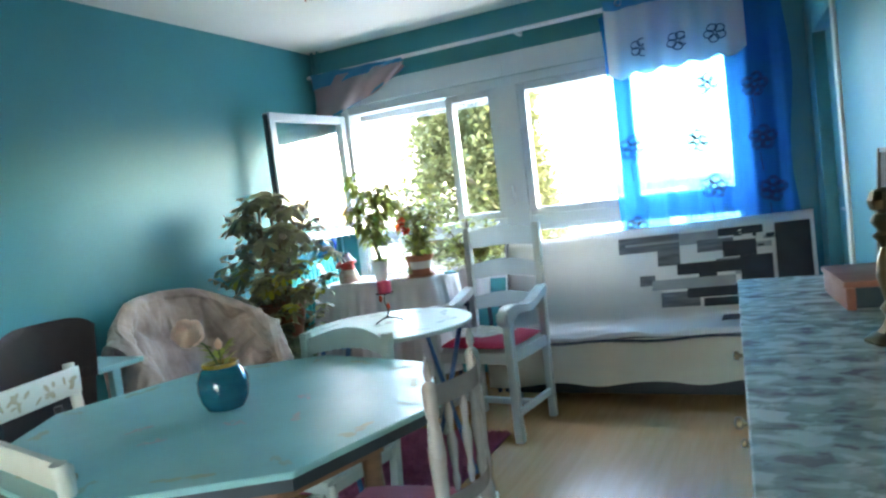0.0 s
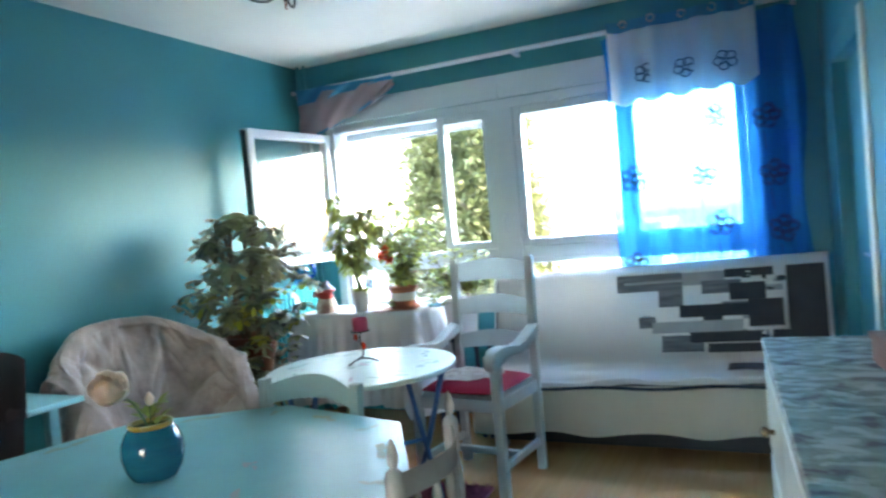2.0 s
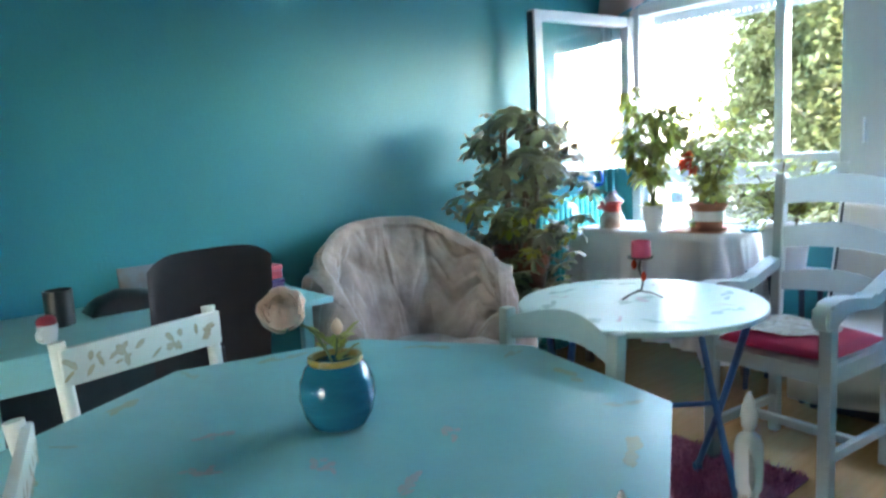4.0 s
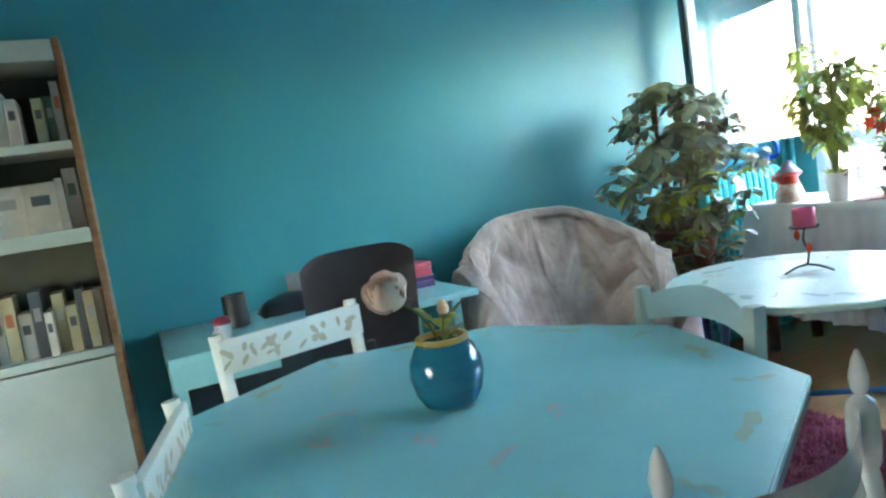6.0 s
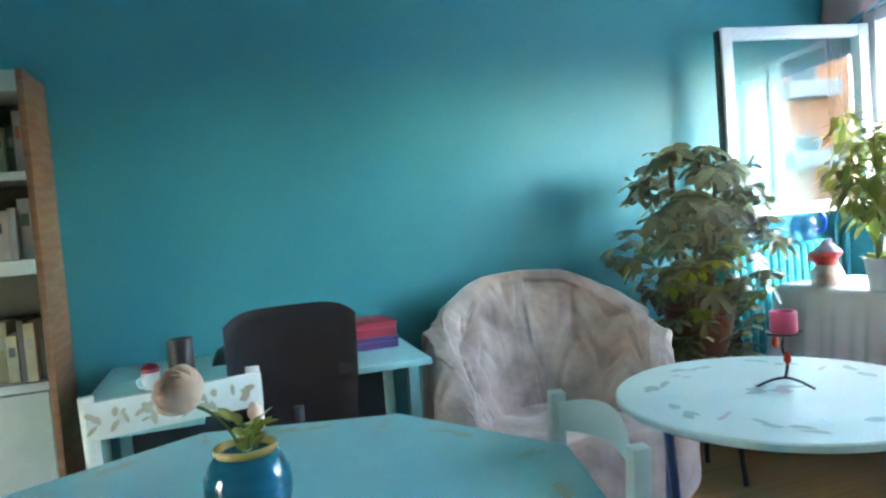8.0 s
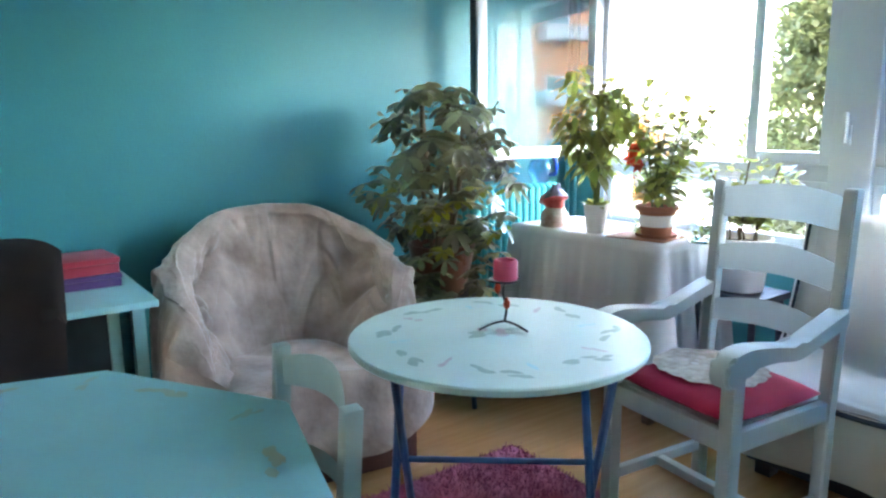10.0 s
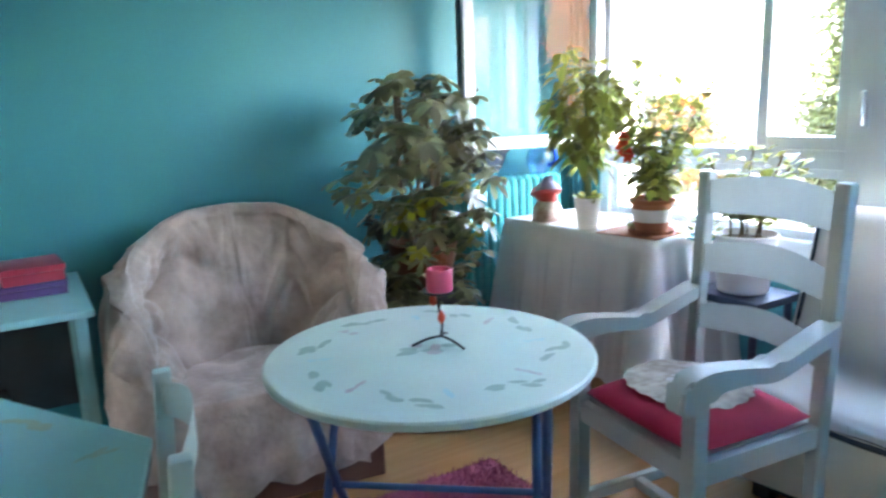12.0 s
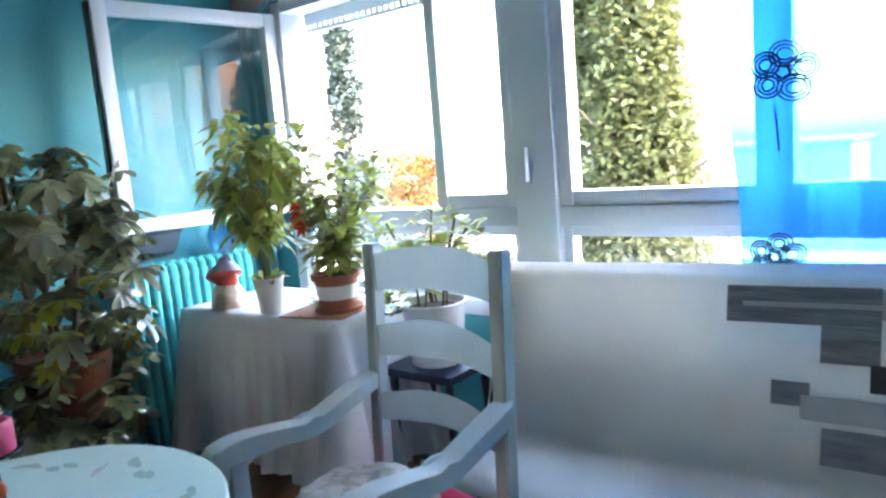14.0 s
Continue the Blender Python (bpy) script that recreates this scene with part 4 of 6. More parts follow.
def throw(u, v):
    a = (u - 0.5) * 2 * 2.12
    side = abs(a) / 2.12
    top = 0.968 - 0.05 * side - 0.40 * max(0, side - 0.20) ** 1.25
    o = tub(a)
    ph = a * 4.6 + 2.6 * noise.noise(Vector((a * 1.7, v * 1.6, 7))) + 1.1 * v
    ph2 = a * 9.5 + 3.0 * noise.noise(Vector((a * 2.3, v * 2.2, 3))) - 2.0 * v
    # creases fanning out from where the cloth is tucked in at the front of each arm
    s = 1 if a > 0 else -1
    dx, dy = a * 0.42 - s * 0.92, v * 1.35 - 0.88
    dist = math.hypot(dx, dy)
    ang = math.atan2(dy, dx * s) * 6.5 + 1.6 * noise.noise(Vector((a * 2.6, v * 3.4, 4 + s))) + s
    fan = (0.85 * (1 - abs(math.sin(ang))) ** 1.6 + 0.3 * (1 - abs(math.sin(ang * 2.3 + 1))) ** 2) * min(1, dist / 0.2) * math.exp(-(dist / 0.85) ** 2)
    fold = 0.19 * fan + (0.05 * (1 - abs(math.sin(ph))) ** 2 + 0.022 * (1 - abs(math.sin(ph2))) ** 2) * (0.45 + 0.4 * side) + 0.03 * noise.noise(Vector((a * 5, v * 3, 1)))
    if v < 0.45:
        t = v / 0.45
        z = 0.14 + (top - 0.14) * math.sin(t * math.pi / 2) ** 0.85
        k = 1.05 - 0.13 * t ** 3 + fold * (1.5 - t)
        return Vector((o.x * k, o.y * k, z + 0.05 * (1 - t) * math.sin(4 * a)))
    if v < 0.60:
        t = (v - 0.45) / 0.15
        k = 0.92 - 0.16 * t + fold * 0.4
        return Vector((o.x * k, o.y * k, top + 0.016 * math.sin(math.pi * t) - 0.035 * t * t))
    t = (v - 0.60) / 0.40
    k = (0.76 - 0.24 * t ** 1.3) + fold * 1.1 * (1 - 0.75 * t)
    return Vector((o.x * k + 0.05 * t, o.y * k, (top - 0.035) * (1 - t) + 0.40 * t))


def throw_closed(u, v):
    """The throw with its two ends drawn together round the arms' fronts."""
    p = throw(u, v)
    a = (u - 0.5) * 2 * 2.12
    e = min(1.0, max(0.0, (abs(a) - 1.62) / 0.50))
    o = tub(a)
    c = Vector((o.x * 0.86 + 0.05 * e, o.y * 0.86, 0.42))
    return p.lerp(c, 1 - math.sqrt(max(0.0, 1 - e ** 2.6)))


bm = grid(bmesh.new(), throw_closed, 260, 110)
part("throw", bm, M_cover, ac, angle=180)


def seat(u, v):
    x = -0.24 + 0.66 * u
    y = (v - 0.5) * (0.66 - 0.05 * u)
    z = 0.415 + 0.02 * math.sin(math.pi * v) + 0.03 * noise.noise(Vector((u * 4, v * 4, 2)))
    if u > 0.80:
        t = (u - 0.80) / 0.2
        x = 0.285 + 0.03 * t + 0.012 * math.sin(v * 24) * t
        z = 0.415 - (0.28 + 0.05 * math.sin(v * 7)) * t
    return Vector((x, y, z))


bm = grid(bmesh.new(), seat, 40, 40)
part("throw_seat", bm, M_cover, ac, "throw lying over the seat", angle=180)


def apron(u, v):
    y = (u - 0.5) * 0.98
    e = max(0, (abs(y) - 0.30) / 0.19)
    z0 = 0.41 + 0.155 * min(1, e) ** 0.6
    x = 0.275 - 0.10 * min(1, e) ** 3 + 0.018 * math.sin(y * 26 + 2 * math.sin(y * 9)) * v + 0.03 * v * (1 - e)
    return Vector((x, y * (1 + 0.03 * v), z0 - (z0 - 0.15 + 0.05 * math.sin(y * 7 + 1)) * v))


part("throw_front", grid(bmesh.new(), apron, 70, 16), M_cover, ac, "throw hanging over the front", angle=180)
bm = extrude_outline(bmesh.new(), [(-0.36, -0.33), (-0.30, -0.42), (0.10, -0.42), (0.24, -0.37), (0.26, 0.37), (0.10, 0.42), (-0.30, 0.42), (-0.36, 0.33)], 0.02, 0.30)
part("base", bm, M_chairbase, ac, "rust-brown base below the throw")
for x in (-0.28, 0.2):
    for y in (-0.3, 0.3):
        part("foot", bx(x - 0.025, x + 0.025, y - 0.025, y + 0.025, 0, 0.02), M_black, ac)

# ---- desk on the long wall ----
dk = thing("desk", "narrow pale-aqua desk with a drawer box along the wall", "desk", XL + 0.002, 2.035)
part("top", bx(0, 0.64, -0.545, 0.555, 0.735, 0.757, 0.004), M_aqua, dk)
part("drawer", bx(0.02, 0.60, -0.545, -0.20, 0.64, 0.734, 0.004), M_aqua, dk)
part("rail", bx(0.02, 0.33, -0.19, 0.54, 0.67, 0.734, 0.003), M_aqua, dk)
for x in (0.03, 0.48):
    for y in (-0.52, 0.52):
        part("leg", bx(x - 0.02, x + 0.02, y - 0.02, y + 0.02, 0, 0.639 if y < 0 else (0.669 if x < 0.3 else 0.734), 0.003), M_aqua, dk)
# sheet added under the desk, its dark colour painting the shade there
part("back_panel", bx(0.012, 0.022, -0.5, 0.5, 0.25, 0.64), M_edge_shade, dk, "added panel coloured dark for the shade under the desk", smooth=False)

# ---- things on the desk ----
mug = thing("egg_cup_mug", "white cup with a red knitted top on the desk", "cup", -2.11, 1.68, 0.757)
part("cup", lathe(bmesh.new(), [(0.022, 0), (0.03, 0.006), (0.036, 0.04), (0.038, 0.07), (0.034, 0.07), (0.03, 0.01)], seg=20), M_pot, mug)
part("handle", tube(bmesh.new(), curve_pts([(0.03, -0.02, 0.06), (0.045, -0.045, 0.05), (0.035, -0.04, 0.02), (0.026, -0.02, 0.015)]), 0.004, 6), M_pot, mug)
part("cap", lathe(bmesh.new(), [(0.036, 0.069), (0.037, 0.085), (0.025, 0.10), (0.004, 0.106)], seg=16), M_redbox, mug, "red top")
mug.scale = (0.8, 0.8, 0.8)
pc = thing("pen_cup", "black cylindrical pen cup on the desk", "cup", -2.34, 1.76, 0.757)
part("cup", lathe(bmesh.new(), [(0.042, 0), (0.045, 0.003), (0.045, 0.12), (0.041, 0.12), (0.040, 0.01), (0.001, 0.008)], seg=24), M_black, pc)
kb = thing("dark_bag", "low dark cloth bag lying on the desk", "bag", -2.44, 1.99, 0.757)
bm = bmesh.new()
grid(bm, lambda u, v: Vector(((v - 0.5) * 0.16, (u - 0.5) * 0.26, 0.075 * (max(0, math.sin(math.pi * u)) * max(0, math.sin(math.pi * v))) ** 0.4 + 0.006 * noise.noise(Vector((u * 6, v * 6, 5))))), 16, 10)
part("cloth", bm, M_black, kb, angle=180)
for k, (z, h, m, nm, w) in enumerate(((0.757, 0.045, M_purplebox, "dark purple flat box on the desk", 0.2), (0.803, 0.055, M_redbox, "red box lying on a purple box", 0.18))):
    b = thing("flat_box", nm, "box", -2.36, 2.44, z, 5 * k)
    part("tray", bx(-0.10, 0.10, -w / 2, w / 2, 0, h * 0.6, 0.004), m, b)
    part("lid", bx(-0.103, 0.103, -w / 2 - 0.003, w / 2 + 0.003, h * 0.6 + 0.001, h, 0.005), m, b)
pf = thing("postcard_frame", "small framed card leaning on the wall over the desk", "picture", XL + 0.055, 2.10, 0.758)
m = Matrix.Rotation(radians(-10), 4, "Y")
part("card", bx(0, 0.012, -0.09, 0.09, 0, 0.13, 0.003, m=m), M_photo2, pf)

# ---- office chair ----
oc = thing("office_chair", "dark brown office chair turned to the desk", "office chair", -2.05, 2.115, 0, 3)


def oback(u, v):
    y = (u - 0.5) * 0.41 * (1 - 0.06 * (1 - v) ** 2)
    z = 0.50 + 0.50 * v - 0.045 * (abs(u - 0.5) * 2) ** 5 * (1 if v > 0.5 else -1)
    x = 0.10 - 0.03 * (1 - (2 * u - 1) ** 2) + 0.05 * v
    return Vector((x, y, z))


bm = grid(bmesh.new(), oback, 20, 16)
thicken(bm, 0.05)
bmesh.ops.bevel(bm, geom=[e for e in bm.edges if len(e.link_faces) == 2 and e.calc_face_angle(0) > 1.0], offset=0.018, segments=3, affect="EDGES")
part("backrest", bm, M_office, oc, angle=60)
bm = grid(bmesh.new(), lambda u, v: pillow(u, v, 0.22, 0.23, 0.05) + Vector((-0.08, 0, 0.44)), 14, 14)
grid(bm, lambda u, v: pillow(u, v, 0.22, 0.23, -0.03) + Vector((-0.08, 0, 0.44)), 14, 14)
part("seat", bm, M_office, oc, angle=80)
part("spine", tube(bmesh.new(), curve_pts([(-0.05, 0, 0.41), (0.12, 0, 0.42), (0.15, 0, 0.55), (0.14, 0, 0.68)]), 0.016, 8), M_black, oc)
part("column", lathe(bmesh.new(), [(0.03, 0.07), (0.03, 0.25), (0.02, 0.26), (0.02, 0.41)], -0.08, 0, 0, 14), M_black, oc)
for k in range(5):
    a = radians(72 * k + 15)
    part("base_arm", tube(bmesh.new(), [(-0.08, 0, 0.085), (-0.08 + 0.25 * math.cos(a), 0.25 * math.sin(a), 0.062)], [0.024, 0.015], 8), M_black, oc)
    part("castor", lathe(bmesh.new(), [(0.012, 0), (0.024, 0.01), (0.024, 0.04), (0.012, 0.052)], -0.08 + 0.25 * math.cos(a), 0.25 * math.sin(a), 0.0, 12), M_black, oc)


# ---- dining chairs ----
M_sprigochre = mat("brown_painted_flowers", (0.44, 0.34, 0.19), (0.52, 0.46, 0.34), 25, 0.45)
def side_chair(name, label, paint, x, y, turn, top=0.86, painted=False, arched=False):
    """Low-backed chair, faces its own -y; back at +y."""
    c = thing(name, label, "chair", x, y, 0, turn, "chairs round the dining table")
    w, zs = 0.20, 0.44
    for s in (-1, 1):
        if arched:
            bm = bx(-0.017, 0.017, -0.017, 0.017, 0, top, 0.004)
            for v in bm.verts:
                v.co += Vector((s * (w - 0.02 + 0.02 * v.co.z / top), 0.17 + 0.047 * max(0, v.co.z - zs) / (top - zs), 0))
            part("back_post", bm, paint, c)
        else:
            part("back_post", tube(bmesh.new(), curve_pts([(s * (w - 0.02), 0.17, 0), (s * (w - 0.01), 0.17, zs), (s * w, 0.215, top - 0.015), (s * w, 0.217, top)], 4), 0.0185, 10), paint, c)
        part("front_leg", tube(bmesh.new(), [(s * w, -0.17, 0), (s * w, -0.17, zs - 0.02)], [0.014, 0.019], 10), paint, c)
        part("side_stretcher", tube(bmesh.new(), [(s * w, -0.17, 0.2), (s * (w - 0.01), 0.17, 0.2)], 0.010, 8), paint, c)
    part("seat", bx(-w - 0.02, w + 0.02, -0.205, 0.19, zs - 0.018, zs, 0.008), paint, c)
    part("apron", bx(-w, w, -0.17, 0.16, zs - 0.06, zs - 0.019, 0.003), paint, c)
    part("front_stretcher", tube(bmesh.new(), [(-w, -0.17, 0.26), (w, -0.17, 0.26)], 0.010, 8), paint, c)
    if arched:
        for zc, h, rise in ((top - 0.058, 0.062, 0.042), (top - 0.235, 0.04, 0.02)):
            bm = grid(bmesh.new(), lambda u, v: Vector((-w + 2 * w * u, 0.205 + 0.05 * math.sin(math.pi * u), zc - h / 2 + h * v + rise * math.sin(math.pi * u) * (0.55 + 0.45 * v))), 18, 4)
            thicken(bm, 0.016)
            part("back_slat", bm, paint, c, angle=50)
    else:
        yb = 0.213
        part("top_rail", bx(-w - 0.008, w + 0.016, yb - 0.024, yb - 0.004, top - 0.085, top + 0.005, 0.006), paint, c)
        part("mid_rail", bx(-w, w, 0.187, 0.203, top - 0.24, top - 0.195, 0.004), paint, c)
        if painted:
            for k in range(4):
                rnd = random.Random(k + 3)
                bm = bmesh.new()
                for j in range(8):
                    cx, cz = -0.16 + 0.105 * k + rnd.uniform(-0.04, 0.04), top - 0.04 + rnd.uniform(-0.02, 0.02)
                    r1, r2, a = rnd.uniform(0.008, 0.02), rnd.uniform(0.004, 0.009), rnd.uniform(0, 3)
                    bm.faces.new([bm.verts.new((cx + r1 * math.cos(t) * math.cos(a) - r2 * math.sin(t) * math.sin(a), yb - 0.0255 - 0.0003 * j, cz + r1 * math.cos(t) * math.sin(a) + r2 * math.sin(t) * math.cos(a))) for t in (0, 0.9, 1.8, 3.14, 4.1, 5.2)])
                part("painted_sprig", bm, M_sprigochre, c, "ochre painted flowers", smooth=False)["kind"] = "stuff"
    return c


side_chair("dining_chair", "cream painted chair with ochre flowers on its top rail", M_creamchair, -1.36, 1.848, 104, 0.862, True)
side_chair("dining_chair", "sage green chair with an arched slat back", M_aquachair, -0.948, 2.405, -6, 0.825, False, True)
side_chair("dining_chair", "cream painted chair pushed under the dining table", M_creamchair, -0.95, 1.63, 167, 0.81, True)

# spindle-back chair
sp = thing("spindle_chair", "pale taupe painted chair with turned finials and spindles", "chair", -0.36, 1.985, 0, -83, "chairs round the dining table")
for s in (-1, 1):
    prof = [(0.015, 0), (0.020, 0.05), (0.020, 0.42), (0.022, 0.47), (0.016, 0.50), (0.021, 0.54), (0.017, 0.6), (0.021, 0.70), (0.016, 0.76), (0.013, 0.78), (0.017, 0.79), (0.0185, 0.81), (0.0185, 0.85), (0.015, 0.862), (0.006, 0.87), (0.010, 0.878), (0.0112, 0.892), (0.007, 0.912), (0.002, 0.924)]
    part("back_post", lathe(bmesh.new(), prof, s * 0.17, 0.18, 0, 14), M_taupe, sp)
    part("front_leg", lathe(bmesh.new(), [(0.013, 0), (0.02, 0.15), (0.015, 0.2), (0.022, 0.3), (0.02, 0.42)], s * 0.19, -0.17, 0, 12), M_orangewood, sp)
    part("side_stretcher", tube(bmesh.new(), [(s * 0.19, -0.17, 0.18), (s * 0.17, 0.18, 0.18)], 0.010, 8), M_orangewood, sp)
for zc, h, bow in ((0.83, 0.05, 0.055), (0.57, 0.04, 0.055)):
    bm = grid(bmesh.new(), lambda u, v: Vector((-0.165 + 0.33 * u, 0.18 + bow * math.sin(math.pi * u), zc - h / 2 + h * v)), 18, 3)
    thicken(bm, 0.024)
    part("back_rail", bm, M_taupe, sp, angle=50)
for k in range(5):
    u = (k + 1) / 6
    part("spindle", lathe(bmesh.new(), [(0.006, 0), (0.010, 0.03), (0.006, 0.05), (0.011, 0.09), (0.013, 0.12), (0.007, 0.15), (0.011, 0.19), (0.006, 0.218)], -0.165 + 0.33 * u, 0.17 + 0.055 * math.sin(math.pi * u), 0.588, 10), M_taupe, sp)
part("seat", bx(-0.215, 0.215, -0.20, 0.20, 0.42, 0.445, 0.01), M_creamchair, sp)
pcu = thing("pink_seat_cushion", "flat faded pink cushion on the spindle chair", "cushion", -0.385, 1.985, 0.446, -83)
bm = grid(bmesh.new(), lambda u, v: pillow(u, v, 0.19, 0.18, 0.024) + Vector((0, 0, 0.012)), 14, 14)
grid(bm, lambda u, v: pillow(u, v, 0.19, 0.18, -0.011) + Vector((0, 0, 0.012)), 14, 14)
part("cover", bm, M_pinkcush, pcu, angle=80)

# ---- shaggy rug ----
rg = thing("rug", "shaggy mauve rug under the bistro table", "rug", kind="")
part("backing", bx(-1.70, -0.80, 2.95, 3.83, 0.0, 0.010, 0.003), M_rug, rg)
bm = bmesh.new()
rnd = random.Random(12)
for k in range(15000):
    x, y = rnd.uniform(-1.70, -0.80), rnd.uniform(2.95, 3.83)
    a, l = rnd.uniform(0, 6.28), rnd.uniform(0.012, 0.028)
    dx, dy = math.cos(a) * l * 0.7, math.sin(a) * l * 0.7
    bm.faces.new((bm.verts.new((x - dy * 0.15, y + dx * 0.15, 0.009)), bm.verts.new((x + dy * 0.15, y - dx * 0.15, 0.009)), bm.verts.new((x + dx, y + dy, 0.012 + l * 0.7))))
part("tuft_field", bm, M_rug, rg, smooth=False)["kind"] = "stuff"

# ---- radiator on the long wall ----
rd = thing("radiator", "turquoise painted cast-iron column radiator", "radiator", XL + 0.095, 4.245)
for k in range(13):
    y = 0.046 * k + 0.02
    bm = bmesh.new()
    tube(bm, curve_pts([(-0.05, y, 0.12), (-0.05, y, 0.88), (-0.03, y, 0.93), (0.0, y, 0.945), (0.03, y, 0.93), (0.05, y, 0.88), (0.05, y, 0.12), (0.0, y, 0.09)], 4), 0.017, 8)
    part("column", bm, M_rad, rd)
for z in (0.14, 0.90):
    part("header", tube(bmesh.new(), [(0, 0.0, z), (0, 0.60, z)], 0.02, 10), M_rad, rd)
for y in (0.02, 0.57):
    part("foot", bx(-0.03, 0.03, y - 0.012, y + 0.012, 0, 0.11, 0.003), M_rad, rd)

# ---- bracket shelf with magazines below the open casement ----
bs = thing("bracket_shelf", "small dark slate corbel shelf on the wall", "shelf", XL, 4.42, 0)
def corbel():
    bm = bmesh.new()
    pts = [(0.0, 0.98), (0.04, 0.985), (0.075, 1.01), (0.10, 1.05), (0.12, 1.085), (0.15, 1.10), (0.15, 1.125), (0.0, 1.125)]
    a = [bm.verts.new((x, -0.10, z)) for x, z in pts]
    b = [bm.verts.new((x, 0.10, z)) for x, z in pts]
    bm.faces.new(a); bm.faces.new(b[::-1])
    for i in range(len(pts)):
        j = (i + 1) % len(pts)
        bm.faces.new((a[i], a[j], b[j], b[i]))
    return bm
part("corbel", corbel(), mat("slate_paint", (0.07, 0.10, 0.13), None, 9, 0.6), bs, angle=30)
for k in range(3):
    mg = thing("magazine", "thin pale magazine lying on the corbel shelf", "magazine", XL + 0.075, 4.42 + 0.01 * k, 1.1255 + 0.0085 * k, 6 * k - 6, "magazines")
    part("pages", bx(-0.065, 0.07, -0.10, 0.10, 0, 0.008, 0.001), M_paper, mg)

# ---- bookcase on the long wall ----
bc = thing("bookcase", "tall painted bookcase with open shelves over a cupboard", "bookcase", XL + 0.002, 0.87)
BW, BD, BH = 0.98, 0.30, 1.84
for s, m in ((0, M_bookcase), (1, M_wood)):
    y0 = (-BW / 2, BW / 2 - 0.022)[s]
    part("side_panel", bx(0, BD, y0, y0 + 0.022, 0, BH, 0.003), m, bc)
part("back_panel", bx(0.0, 0.008, -BW / 2 + 0.022, BW / 2 - 0.022, 0.05, BH - 0.01), M_shelfback, bc, smooth=False)
for z, h in ((0.02, 0.06), (0.76, 0.03), (1.155, 0.05), (1.47, 0.03), (1.765, 0.07)):
    part("shelf", bx(0.009, BD - 0.004, -BW / 2 + 0.023, BW / 2 - 0.023, z, z + h, 0.003), M_bookcase, bc)
for s in (0, 1):
    y0 = -BW / 2 + 0.024 + s * (BW / 2 - 0.022)
    dr = part("cupboard_door", bx(BD - 0.02, BD, y0, y0 + BW / 2 - 0.028, 0.085, 0.755, 0.004), M_bookcase, bc)
    part("knob", lathe(bmesh.new(), [(0.006, 0), (0.006, 0.01), (0.013, 0.016), (0.012, 0.026), (0.003, 0.03)], 0, 0, 0, 12, m=pose(BD, y0 + (0.42 if s == 0 else 0.04), 0.5, 0, 90, 0)), M_brass, dr)
rnd = random.Random(3)
for z in (0.79, 1.205, 1.50):
    y = 0.87 + BW / 2 - 0.03
    while y > 0.87 - BW / 2 + 0.07:
        w, h, d = rnd.uniform(0.016, 0.045), rnd.uniform(0.15, 0.235), rnd.uniform(0.13, 0.18)
        if z == 1.205 and 1.12 < y < 1.26:
            w, h = 0.10, 0.17
        y -= w + 0.0015
        if rnd.random() < 0.06:
            y -= 0.04
        bk = thing("book", "worn upright book on the bookcase shelf", "book", XL + 0.10, y + w / 2, z, 0, "books in the bookcase")
        cover = rnd.choice(BOOKS) if w < 0.06 else BOOKS[5]
        part("cover", bx(0, d, -w / 2, w / 2, 0, h, 0.002, 1), cover, bk)
        if w > 0.024:
            part("title_bar", bx(d, d + 0.0015, -w * 0.28, w * 0.28, h * 0.55, h * 0.75), BOOKS[rnd.randrange(7)], bk, smooth=False)

# ---- chest of drawers by the doorway wall ----
dr = thing("chest_of_drawers", "low chest covered with marbled aqua wood-print film", "chest of drawers", 0, 0)
DX0, DX1, DRY0, DRY1, DRZ = 0.313, XR - 0.012, 1.16, 2.955, 0.90
n = 5
edges = [DRY0 + (DRY1 - DRY0) * k / n + (0.02 * math.sin(k * 2.3) if 0 < k < n else 0) for k in range(n + 1)]
part("body", bx(DX0 + 0.015, DX1, DRY0 + 0.012, DRY1 - 0.012, 0.06, DRZ - 0.026, 0.004), M_creamchair, dr)
for k in range(n):
    part("board", bx(DX0, DX1, edges[k] + 0.0018, edges[k + 1] - 0.0018, DRZ - 0.025, DRZ, 0.0025, 1), M_marble, dr)
part("plinth", bx(DX0 + 0.04, DX1, DRY0 + 0.03, DRY1 - 0.03, 0, 0.059), M_creamchair, dr)
for c in range(3):
    for r in range(3):
        y0, z0 = DRY0 + 0.03 + c * 0.575, 0.09 + r * 0.26
        d = part("drawer", bx(DX0 + 0.002, DX0 + 0.014, y0, y0 + 0.56, z0, z0 + 0.235, 0.004), M_creamchair, dr)
        part("knob", lathe(bmesh.new(), [(0.006, 0), (0.006, 0.012), (0.014, 0.018), (0.013, 0.028), (0.003, 0.032)], m=pose(DX0 + 0.002, y0 + 0.28, z0 + 0.12, 0, -90, 0), seg=12), M_brass, d)

# things standing on the chest
st = thing("candlestick", "ornate aged brass candlestick with a rosette top", "candlestick", 0.585, 2.03, DRZ)
part("foot", lathe(bmesh.new(), [(0.050, 0), (0.054, 0.006), (0.045, 0.014), (0.030, 0.02), (0.018, 0.036)], seg=8), M_brass, st, "eight-sided foot", angle=25)
part("shaft", lathe(bmesh.new(), [(0.018, 0.035), (0.013, 0.05), (0.022, 0.066), (0.012, 0.08), (0.017, 0.10), (0.024, 0.13), (0.021, 0.16), (0.012, 0.185), (0.020, 0.20), (0.027, 0.208), (0.014, 0.215)], seg=20), M_brass, st)
